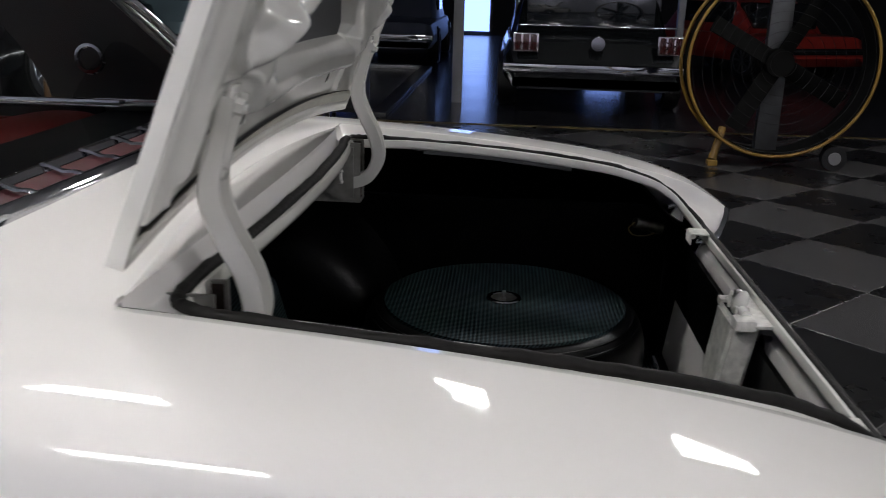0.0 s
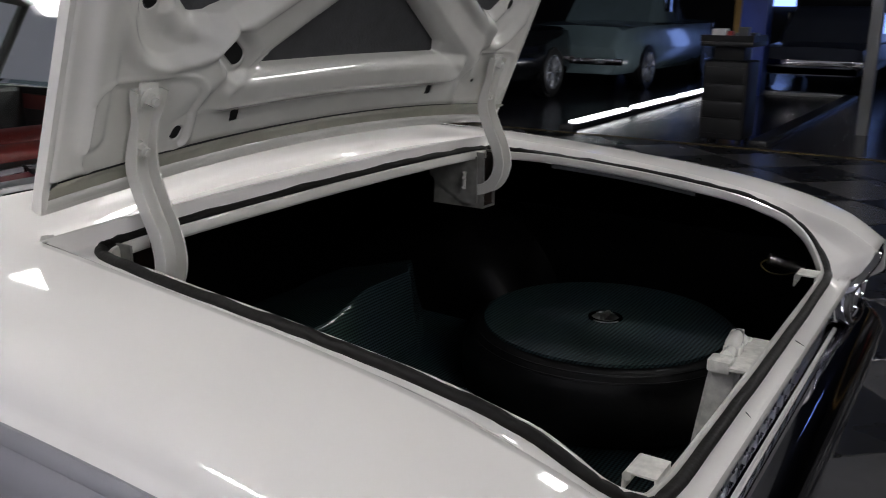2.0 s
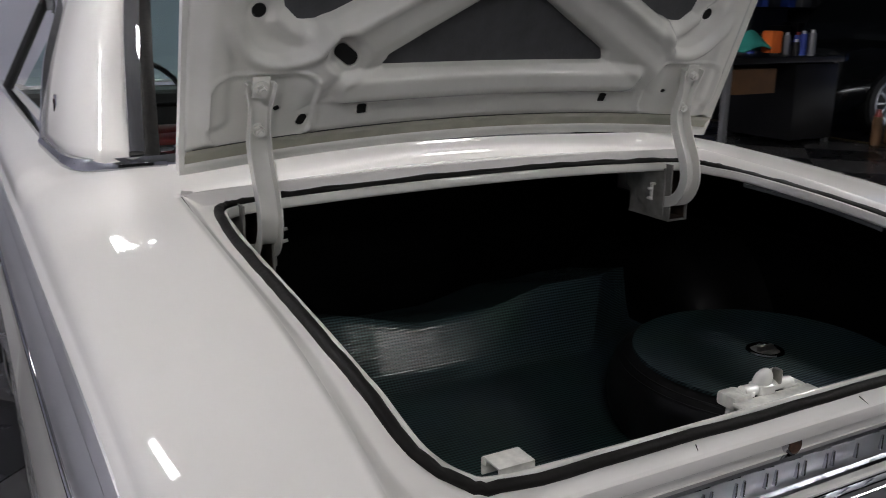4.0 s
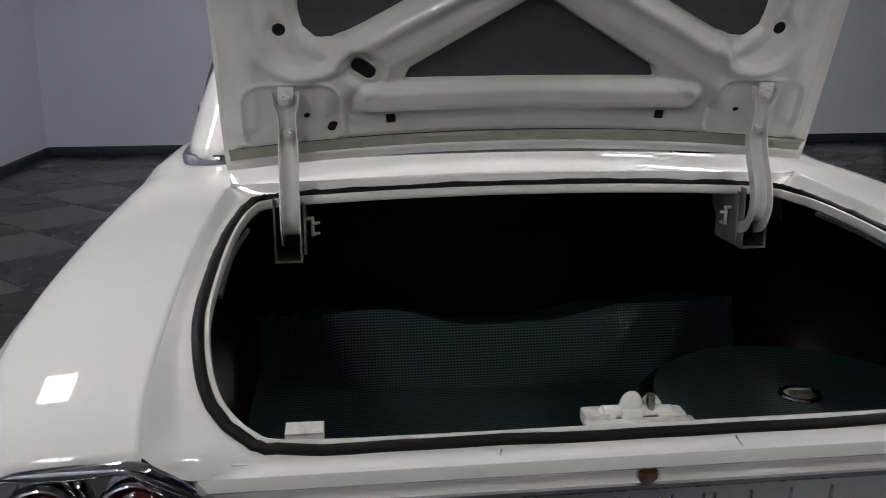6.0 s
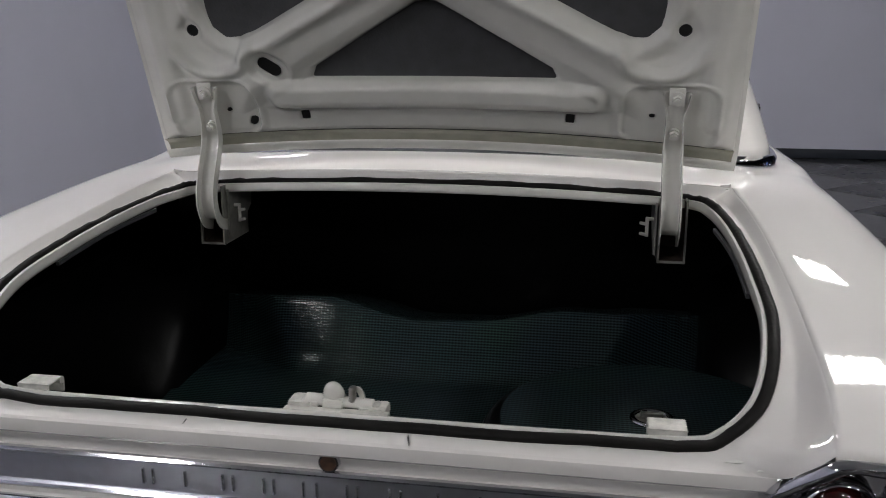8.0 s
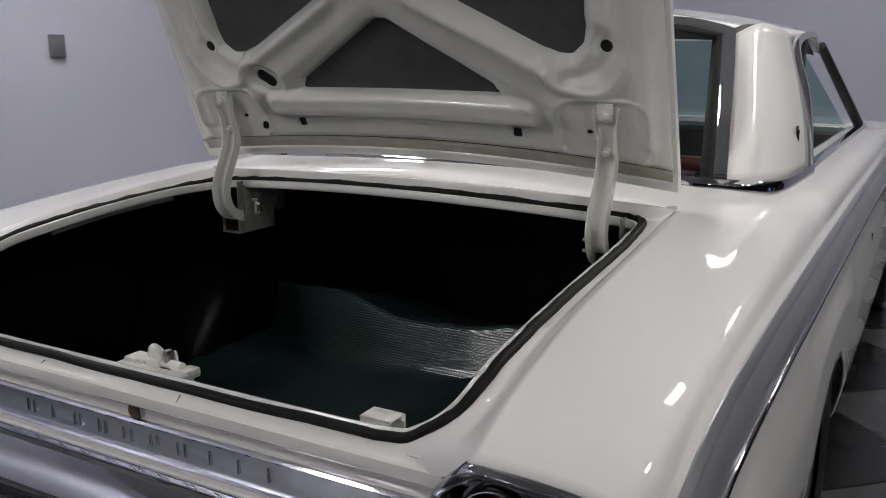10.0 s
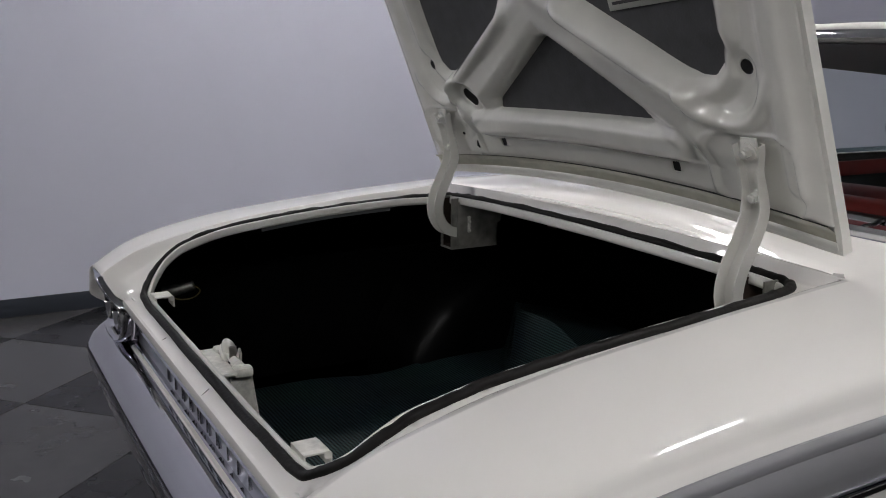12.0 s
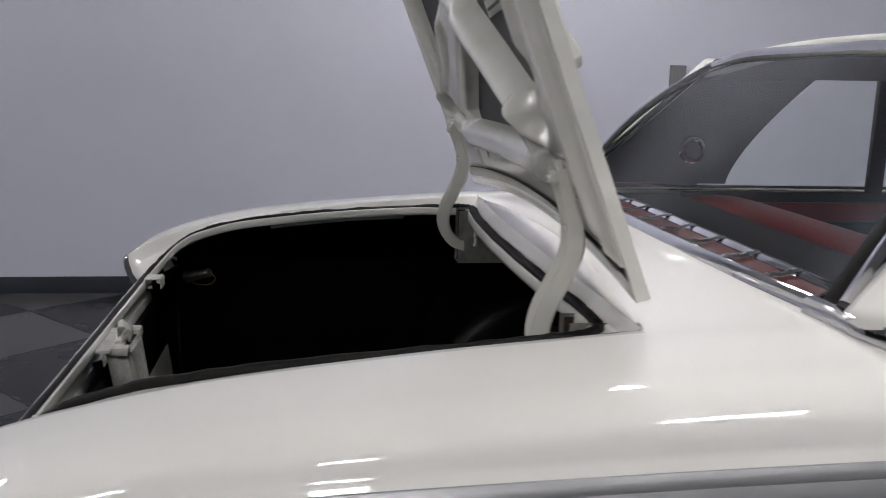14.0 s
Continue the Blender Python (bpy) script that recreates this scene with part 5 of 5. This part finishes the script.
# ---- workshop beyond the bay ----
def side_car(name, at, turn, length, width, height, paint, label, truck=False):
    """A parked car: rear end at its base point, nose along +x before turning."""
    c = thing(name, (0, 0, 0), label, "car" if not truck else "pickup truck", "parked vehicles")
    h1 = height * (0.56 if not truck else 0.60)
    rows = []
    st = [(0.0, 0.86, 0.62), (0.03, 0.94, 0.98), (0.12, 0.98, 1.0), (0.5, 1.0, 1.0), (0.85, 0.98, 0.98), (0.97, 0.94, 0.93), (1.0, 0.86, 0.65)]
    for i in range(33):
        t = i / 32
        wv = lerp([(a, b) for a, b, _ in st], t) * width / 2
        hv = lerp([(a, b) for a, _, b in st], t) * h1
        lowz = 0.30
        prof = [(-0.9 * wv, lowz), (-wv, lowz + 0.12), (-wv, hv * 0.62), (-0.985 * wv, hv * 0.78), (-0.93 * wv, hv * 0.95), (-0.80 * wv, hv), (0, hv * 1.02), (0.80 * wv, hv), (0.93 * wv, hv * 0.95), (0.985 * wv, hv * 0.78), (wv, hv * 0.62), (wv, lowz + 0.12), (0.9 * wv, lowz)]
        rows.append([(t * length, y, z) for y, z in prof])
    v, f = grid(rows)
    n = len(v)
    k = len(rows[0])
    f += [tuple(range(k)), tuple(range(n - 1, n - k - 1, -1))]
    body = under(mesh_ob("body", v, f, paint, angle=40), c)
    # cabin
    x0, x1 = (0.20, 0.72) if not truck else (0.38, 0.72)
    rows = []
    for z, a, b, wv in ((h1 * 0.98, x0, x1, 0.44), (h1 + (height - h1) * 0.55, x0 + 0.07, x1 - 0.06, 0.405), (height * 0.985, x0 + 0.14, x1 - 0.13, 0.36), (height, x0 + 0.18, x1 - 0.16, 0.30)):
        ring = [(a, -wv * 0.94), (a + 0.02, -wv), (b - 0.04, -wv), (b, -wv * 0.9), (b, wv * 0.9), (b - 0.04, wv), (a + 0.02, wv), (a, wv * 0.94)]
        rows.append([(p * length, q * width, z) for p, q in ring])
    v, f = grid(rows, wrap=True)
    f.append(tuple(range(len(v) - 8, len(v))))
    under(mesh_ob("cabin", v, f, paint, angle=40), c)
    bm = bmesh.new()
    za, zb = h1 + (height - h1) * 0.12, height - (height - h1) * 0.18
    box(bm, ((x0 + 0.015) * length - 0.02, -0.36 * width, za), ((x0 + 0.10) * length, 0.36 * width, zb), 0.03)
    part("back_glass", bm, DARKGLASS, c)
    for s in (-1, 1):
        bm = bmesh.new()
        box(bm, ((x0 + 0.10) * length, s * 0.39 * width, za), ((x1 - 0.12) * length, s * 0.425 * width, zb), 0.02)
        part("side_glass", bm, DARKGLASS, c)
    for wx in (0.19, 0.80):
        for s in (-1, 1):
            bm = bmesh.new()
            r = 0.33 if not truck else 0.38
            rod(bm, (wx * length, s * (width / 2 - 0.20), r), (wx * length, s * (width / 2 + 0.01), r), r, r, 32)
            bmesh.ops.bevel(bm, geom=[e for e in bm.edges if e.calc_face_angle(0) > 1], offset=0.03, segments=2, affect="EDGES")
            wh = part("wheel", bm, TYRE, c)
            bm = bmesh.new()
            hub = Vector((wx * length, s * (width / 2 + 0.012), r))
            rod(bm, hub - Vector((0, s * 0.03, 0)), hub + Vector((0, s * 0.012, 0)), r * 0.18, r * 0.14, 16)
            for q in range(10):
                a = 2 * math.pi * q / 10
                rod(bm, hub + Vector((r * 0.14 * math.cos(a), 0, r * 0.14 * math.sin(a))), hub + Vector((r * 0.58 * math.cos(a), -s * 0.012, r * 0.58 * math.sin(a))), r * 0.045, r * 0.06, 6)
            rim = part("rim", bm, RIMS if truck else DIMSTEEL, wh, "spoked bright wheel" if truck else "")
            v, f = sweep([(hub.x + r * 0.63 * math.cos(2 * math.pi * i / 32), hub.y - s * 0.006, hub.z + r * 0.63 * math.sin(2 * math.pi * i / 32)) for i in range(32)], circle_section(r * 0.055, 0.016, 6), closed=True, up=(0, 1, 0))
            under(mesh_ob("rim_ring", v, f, RIMS if truck else DIMSTEEL, angle=60), rim.parent)
    for xx, dz in ((-0.05, 0.48), (length - 0.03, 0.45)):
        bm = bmesh.new()
        box(bm, (xx, -width * 0.48, dz), (xx + 0.08, width * 0.48, dz + 0.10), 0.025, 3)
        part("bumper", bm, CHROME, c)
    c.matrix_basis = pose(*at, 0, 0, turn)
    return c, body


RIMS = material("polished_rim", (0.55, 0.57, 0.62), 0.25, metal=0.7, vary=0.05)
DARKGLASS = material("dark_car_glass", (0.01, 0.012, 0.015), 0.05, coat=0.5)
coupe, cbody = side_car("parked_coupe", (8.45, -0.52, 0), 0, 5.2, 2.12, 1.5, BLACKPAINT, "black sixties coupe parked tail-first on the workshop floor")
# tail of the coupe
def on_coupe(ob):
    ob.parent = coupe
    ob.matrix_parent_inverse = coupe.matrix_basis.inverted()
    return ob


CX, CY = 8.45, -0.52
for s in (-1, 1):
    bm = bmesh.new()
    box(bm, (CX - 0.02, CY + s * 0.78 - 0.14, 0.70), (CX + 0.03, CY + s * 0.78 + 0.14, 0.90), 0.008)
    rl = on_coupe(part("tail_lamp", bm, CHROME, None))
    for k in (-1, 0, 1):
        bm = bmesh.new()
        box(bm, (CX - 0.035, CY + s * 0.78 + k * 0.085 - 0.032, 0.715), (CX, CY + s * 0.78 + k * 0.085 + 0.032, 0.885), 0.006)
        part("lens", bm, REDLENS, rl)
for nm, lo, hi, mt in (("lid_strip", (CX + 0.01, CY - 0.85, 0.975), (CX + 0.04, CY + 0.85, 0.990), CHROME), ("valance", (CX, CY - 0.85, 0.30), (CX + 0.05, CY + 0.85, 0.48), BLACKPLASTIC)):
    bm = bmesh.new()
    box(bm, lo, hi, 0.006)
    on_coupe(part(nm, bm, mt, None))
bm = bmesh.new()
rod(bm, (CX + 0.03, CY, 0.80), (CX - 0.04, CY, 0.80), 0.085, 0.075, 24)
on_coupe(part("fuel_cap", bm, CHROME, None))

side_car("pickup_truck", (17.6, 5.9, 0), 180, 5.4, 1.95, 1.85, BLUEPAINT, "pale blue pickup truck parked across the workshop", True)
side_car("black_van", (12.0, 6.6, 0), 180, 4.6, 1.9, 1.75, BLACKPAINT, "black utility vehicle with bright wheels in the dark workshop", True)
side_car("red_car", (13.2, -4.6, 0), 25, 4.8, 1.8, 1.35, material("dull_red_paint", (0.22, 0.02, 0.015), 0.3, coat=0.5), "dull red car behind the drum fan")
side_car("silver_sedan", (19.0, 2.6, 0), 180, 4.8, 1.8, 1.4, material("silver_paint", (0.10, 0.11, 0.14), 0.3, metal=0.5), "silver sedan at the far end of the workshop")

# drum fan on wheels
FX, FY, FZ, FR = 5.95, -1.72, 0.84, 0.74
fan = thing("drum_fan", (FX, FY, 0), "large round floor fan with a yellow rim on wheels", "fan")
for dx in (-0.16, 0.16):
    v, f = sweep([(FX + dx, FY + FR * math.cos(2 * math.pi * i / 64), FZ + FR * math.sin(2 * math.pi * i / 64)) for i in range(64)], circle_section(0.014, 0.014, 8), closed=True, up=(1, 0, 0))
    under(mesh_ob("rim", v, f, YELLOW), fan, "yellow tubular rim")
rows = [[(FX + dx, FY + (FR - 0.02) * math.cos(2 * math.pi * i / 64), FZ + (FR - 0.02) * math.sin(2 * math.pi * i / 64)) for dx in (-0.15, 0.15)] for i in range(65)]
v, f = grid(rows)
under(mesh_ob("drum", v, f, FANSHADE), fan)
for k in range(9):
    v, f = sweep([(FX - 0.16, FY + r * math.cos(a), FZ + r * math.sin(a)) for r, a in [((0.10 + 0.076 * k), 2 * math.pi * i / 48) for i in range(48)]], circle_section(0.002, 0.002, 5), closed=True, up=(1, 0, 0))
    under(mesh_ob("guard_wire", v, f, BLACKPLASTIC), fan)
for k in range(4):
    a = math.pi / 2 * k + 0.5
    m = Matrix.Translation((FX, FY, FZ)) @ Matrix.Rotation(a, 4, "X") @ pose(0, 0, 0, 0, 0, 28)
    bm = bmesh.new()
    box(bm, (-0.006, -0.075, 0.08), (0.006, 0.075, FR - 0.12), 0.003, m=m)
    part("blade", bm, FANSHADE, fan)
bm = bmesh.new()
rod(bm, (FX - 0.08, FY, FZ), (FX + 0.16, FY, FZ), 0.11, 0.11, 24)
part("motor", bm, FANSHADE, fan)
bm = bmesh.new()
box(bm, (FX + 0.04, FY - 0.09, 0.06), (FX + 0.12, FY + 0.09, FZ + FR), 0.01)
part("mast", bm, DIMSTEEL, fan)
for sy in (-0.50, 0.46):
    bm = bmesh.new()
    rod(bm, (FX, FY + sy * 0.82, 0.30), (FX - 0.1, FY + sy, 0.05 if sy > 0 else 0.10), 0.03, 0.035, 10)
    part("leg", bm, YELLOW if sy > 0 else FANSHADE, fan)
    bm = bmesh.new()
    if sy > 0:
        box(bm, (FX - 0.15, FY + sy - 0.04, 0.0), (FX - 0.05, FY + sy + 0.04, 0.05), 0.012)
        part("foot", bm, YELLOW, fan)
    else:
        rod(bm, (FX - 0.16, FY + sy, 0.10), (FX - 0.09, FY + sy, 0.10), 0.10, 0.10, 24)
        wheel = part("castor", bm, BLACKPLASTIC, fan, "black wheel with a pale hub")
        bm = bmesh.new()
        rod(bm, (FX - 0.175, FY + sy, 0.10), (FX - 0.155, FY + sy, 0.10), 0.048, 0.055, 18)
        part("hub", bm, GREYMETAL, wheel, "pale grey hub")

# steel posts, bin, bench, light strips
for x, y in ((9.45, 1.05), (12.5, 8.0), (14.5, -2.5)):
    bm = bmesh.new()
    box(bm, (x - 0.06, y - 0.06, 0), (x + 0.06, y + 0.06, 5.2), 0.006)
    tagged(part("post", bm, GREYMETAL, None), "square grey steel post in the workshop", "post", "workshop posts")
cart = thing("tool_cart", (7.95, 2.15, 0), "dark tool cart with a cluttered top tray", "tool cart")
bm = bmesh.new()
box(bm, (7.72, 1.93, 0.06), (8.18, 2.37, 0.84), 0.03, 3)
part("cabinet", bm, BLACKPLASTIC, cart)
for k in range(4):
    bm = bmesh.new()
    box(bm, (7.705, 1.96, 0.12 + 0.17 * k), (7.722, 2.34, 0.27 + 0.17 * k), 0.006)
    part("drawer", bm, BLACKPLASTIC, cart)
bm = bmesh.new()
box(bm, (7.80, 2.00, 0.84), (8.10, 2.30, 0.98), 0.02)
part("neck", bm, BLACKPLASTIC, cart)
bm = bmesh.new()
box(bm, (7.66, 1.89, 0.98), (8.24, 2.41, 1.03), 0.015)
for a, b in (((7.66, 1.89), (7.68, 2.41)), ((8.22, 1.89), (8.24, 2.41)), ((7.68, 1.89), (8.22, 1.91)), ((7.68, 2.39), (8.22, 2.41))):
    box(bm, (a[0], a[1], 1.03), (b[0], b[1], 1.09))
part("top_tray", bm, BLACKPLASTIC, cart)
for dx in (-0.18, 0.18):
    for dy in (-0.17, 0.17):
        bm = bmesh.new()
        rod(bm, (7.95 + dx, 2.13 + dy, 0.035), (7.95 + dx, 2.17 + dy, 0.035), 0.035, 0.035, 14)
        part("castor", bm, BLACKPLASTIC, cart)
for i, (a, b, w, h) in enumerate(((7.9, 2.28, 0.14, 0.12), (8.05, 2.05, 0.2, 0.08), (7.80, 2.02, 0.10, 0.14), (7.78, 2.15, 0.06, 0.10))):
    bm = bmesh.new()
    box(bm, (a - w / 2, b - w / 2, 1.03), (a + w / 2, b + w / 2, 1.03 + h), 0.01)
    tagged(part("box", bm, (CEIL, DIMSTEEL, DIMSTEEL, REDVINYL)[i], None), "small box lying in the top tray of the tool cart", "box", "things on the cart")
lift = thing("light_rail", (8.0, 3.9, 0), "low lift rail with three glowing strips", "light rail")
bm = bmesh.new()
box(bm, (7.9, 3.84, 0), (13.9, 4.02, 0.05), 0.01)
part("rail", bm, DIMSTEEL, lift)
for i in range(3):
    bm = bmesh.new()
    box(bm, (8.1 + 1.95 * i, 3.87, 0.05), (9.75 + 1.95 * i, 3.99, 0.075), 0.004)
    part("light_strip", bm, COOLTUBE, lift, "glowing white strip")
for y0, y1 in ((1.9, 3.84),):
    bm = bmesh.new()
    box(bm, (13.72, y0, 0), (13.9, y1, 0.06), 0.01)
    part("cross_rail", bm, GREYMETAL, lift)
bm = bmesh.new()
box(bm, (7.9, 1.72, 0), (13.9, 1.90, 0.05), 0.01)
part("rail", bm, DIMSTEEL, lift)
lift2 = thing("lift_column", (13.6, 3.3, 0), "blue vehicle-lift column with yellow edge", "vehicle lift")
bm = bmesh.new()
box(bm, (13.4, 3.1, 0), (13.75, 3.5, 4.2), 0.01)
part("column", bm, BLUELIFT, lift2)
bm = bmesh.new()
box(bm, (13.38, 3.5, 0), (13.5, 3.6, 4.2), 0.01)
part("guard_strip", bm, YELLOW, lift2)
bench_t = thing("work_bench", (6.4, 6.2, 0), "dark workbench with a wooden drawer front", "workbench")
bm = bmesh.new()
box(bm, (5.7, 5.6, 0.86), (7.4, 6.7, 0.92), 0.006)
part("bench_top", bm, BLACKPLASTIC, bench_t)
for x, y in ((5.75, 5.65), (7.3, 5.65), (5.75, 6.6), (7.3, 6.6)):
    bm = bmesh.new()
    box(bm, (x, y, 0), (x + 0.06, y + 0.06, 0.86))
    part("leg", bm, GREYMETAL, bench_t, smooth=False)
bm = bmesh.new()
box(bm, (5.9, 5.7, 0.55), (6.5, 6.6, 0.80), 0.006)
part("drawer", bm, WOOD, bench_t, "plain wooden drawer")
bm = bmesh.new()
box(bm, (6.7, 5.62, 0.05), (7.35, 6.6, 0.84), 0.006)
part("cabinet", bm, BLACKPLASTIC, bench_t)
rows = [[(5.9 + 0.5 * i / 10, 5.62 + 0.3 * j / 8, 0.95 + 0.22 * math.exp(-((i - 5) / 4) ** 2) * (1 - abs(j - 4) / 6) + 0.02 * noise.noise((i, j, 3))) for j in range(9)] for i in range(11)]
v, f = grid(rows)
tagged(solid(mesh_ob("folded_cloth", v, f, TEAL), 0.02), "teal cloth heaped on the workbench", "cloth")
bm = bmesh.new()
box(bm, (6.28, 5.60, 0.96), (6.42, 5.75, 1.18), 0.02, m=None)
tagged(part("cloth_roll", bm, ORANGE, None), "orange cloth beside the teal one", "cloth")
rnd = random.Random(8)
for i in range(14):
    x, y = 6.7 + 0.3 * rnd.random() + 0.02 * i, 5.5 + 1.0 * rnd.random()
    b = thing("bottle", (x, y, 0.92), "small bottle with a cap on the workbench, darkened for the dim workshop", "bottle", "bottles on the bench")
    bm = bmesh.new()
    hh = rnd.uniform(0.14, 0.26)
    rod(bm, (x, y, 0.92), (x, y, 0.92 + hh), 0.04, 0.035, 14)
    # bottle colours kept dark to carry the dimness of the workshop
    part("body", bm, rnd.choice((GREYMETAL, DIMSTEEL, BLACKPLASTIC, BLUELIFT)), b)
    bm = bmesh.new()
    rod(bm, (x, y, 0.92 + hh), (x, y, 0.95 + hh), 0.018, 0.018, 10)
    part("cap", bm, rnd.choice((REDVINYL, YELLOW, CEIL)), b)
for i, (x, y) in enumerate(((7.6, 5.25), (7.8, 5.0), (7.9, 5.3))):
    b = thing("spray_bottle", (x, y, 0), "tall bottle with red top standing on the floor", "bottle", "bottles on the floor")
    bm = bmesh.new()
    rod(bm, (x, y, 0), (x, y, 0.30), 0.055, 0.05, 18)
    part("body", bm, (WOOD, GREYMETAL, WOOD)[i], b)
    bm = bmesh.new()
    rod(bm, (x, y, 0.30), (x, y, 0.38), 0.04, 0.02, 14)
    part("cap", bm, REDVINYL, b)
# shelving with many small things along the side wall
shelf = thing("shelving", (9.0, 8.7, 0), "steel shelving full of small parts, darkened for the dim workshop", "shelving")
for z in (0.4, 0.9, 1.4, 1.9, 2.4):
    bm = bmesh.new()
    box(bm, (6.4, 8.4, z), (10.4, 8.95, z + 0.03))
    part("shelf", bm, BLACKPLASTIC, shelf, smooth=False)
for x in (6.4, 7.7, 9.0, 10.35):
    bm = bmesh.new()
    box(bm, (x, 8.4, 0), (x + 0.05, 8.95, 2.6))
    part("upright", bm, DIMSTEEL, shelf, smooth=False)
for z in (0.43, 0.93, 1.43, 1.93):
    for k in range(14):
        x = 6.5 + 0.27 * k + 0.05 * rnd.random()
        bm = bmesh.new()
        box(bm, (x, 8.45, z), (x + rnd.uniform(0.10, 0.2), 8.75, z + rnd.uniform(0.08, 0.3)), 0.01)
        tagged(part("parts_box", bm, rnd.choice((DIMSTEEL, GREYMETAL, BLACKPLASTIC, BLACKPLASTIC, BLUELIFT)), None), "small parts box on the dimmed steel shelving", "box", "boxes on the shelves")

# daylight openings far off
for i, (x0, y0, y1, z0, z1) in enumerate(((25.95, 1.0, 1.8, 0.1, 2.4), (25.95, -3.4, -2.0, 0.9, 2.3), (25.95, 5.2, 5.9, 1.4, 2.3))):
    fr = thing("window_%d" % (i + 1), (x0, (y0 + y1) / 2, z0), "bright daylight opening in the far workshop wall", "window", kind="structure")
    bm = bmesh.new()
    box(bm, (x0 - 0.02, y0, z0), (x0, y1, z1))
    part("pane", bm, DAYLIGHT, fr, smooth=False)
    for a, b in (((y0 - 0.08, z0), (y0, z1)), ((y1, z0), (y1 + 0.08, z1)), ((y0 - 0.08, z1), (y1 + 0.08, z1 + 0.08))):
        bm = bmesh.new()
        box(bm, (x0 - 0.06, a[0], a[1]), (x0 + 0.04, b[0], b[1]))
        part("window_frame", bm, DIMSTEEL, fr, smooth=False)
for x, y in ((11.0, 1.5), (11.0, 6.5), (16.0, 1.5), (16.0, 6.5), (12.0, -3.5)):
    lamp = thing("workshop_light", (x, y, 4.8), "long cool workshop tube light", "ceiling light", "workshop lights")
    bm = bmesh.new()
    box(bm, (x - 0.75, y - 0.08, 4.82), (x + 0.75, y + 0.08, 4.90), 0.01)
    part("housing", bm, DIMSTEEL, lamp)
    bm = bmesh.new()
    rod(bm, (x - 0.72, y, 4.80), (x + 0.72, y, 4.80), 0.03, 0.03, 10)
    part("tube", bm, SHOPTUBE, lamp)
    for dx in (-0.6, 0.6):
        bm = bmesh.new()
        rod(bm, (x + dx, y, 4.90), (x + dx, y, 5.2), 0.006, 0.006, 6)
        part("hanger", bm, GREYMETAL, lamp)

# checker floor tiles, laid on the diagonal
PITCH = 0.975
LATTICE = pose(-1.24, -0.23, 0, 0, 0, -1.5)
def tile_mesh(mat):
    h = PITCH / 2 - 0.0015
    b = 0.004
    pts = [(h, 0), (0, h), (-h, 0), (0, -h)]
    v = [(x, y, -0.012) for x, y in pts] + [(x, y, -0.002) for x, y in pts] + [(x * (1 - b / h), y * (1 - b / h), 0.0) for x, y in pts]
    f = [(8, 9, 10, 11)] + [(i, (i + 1) % 4, 4 + (i + 1) % 4, 4 + i) for i in range(4)] + [(4 + i, 4 + (i + 1) % 4, 8 + (i + 1) % 4, 8 + i) for i in range(4)]
    me = bpy.data.meshes.new("tile")
    me.from_pydata(v, [], f)
    me.update()
    me.materials.append(mat)
    return me


floor = tagged(new("floor"), "checkered floor of dark and grey square tiles", "floor", kind="structure")
TILES = {0: tile_mesh(TILE_D), 1: tile_mesh(TILE_G)}
far_v, far_f, far_m = [], [], []
for i in range(-4, 11):
    for j in range(-8, 11):
        for odd in (0, 1):
            # centres lie between the lattice corners; colours alternate by row
            c = LATTICE @ Vector((PITCH * (i + 0.5 + 0.5 * odd), PITCH * (j + 0.5 * odd), 0))
            x, y = c.x, c.y
            if x < XL - 0.2 or x > XS + 0.3 or y < YR - 0.2 or y > YF + 0.2:
                continue
            if x > XL + PITCH / 2 and x < XS - PITCH / 2 and -3.5 < y < YF - PITCH / 2:
                t = new("tile", TILES[1 - odd])
                t.location, t.rotation_euler = (x, y, 0), (0, 0, radians(-1.5))
                t.parent = floor
            else:
                n = len(far_v)
                for dx, dy in ((0.486, 0), (0, 0.486), (-0.486, 0), (0, -0.486)):
                    px, py = (c + LATTICE.to_3x3() @ Vector((dx, dy, 0))).xy
                    far_v.append((min(XS - 0.07, max(XL, px)), min(YF, max(YR, py)), 0.0))
                far_f.append((n, n + 1, n + 2, n + 3))
                far_m.append(1 - odd)
edge = mesh_ob("tile_edge", far_v, far_f, TILE_D, smooth=False)
edge.data.materials.append(TILE_G)
for p, k in zip(edge.data.polygons, far_m):
    p.material_index = k
edge.parent = floor
edge["kind"] = "stuff"
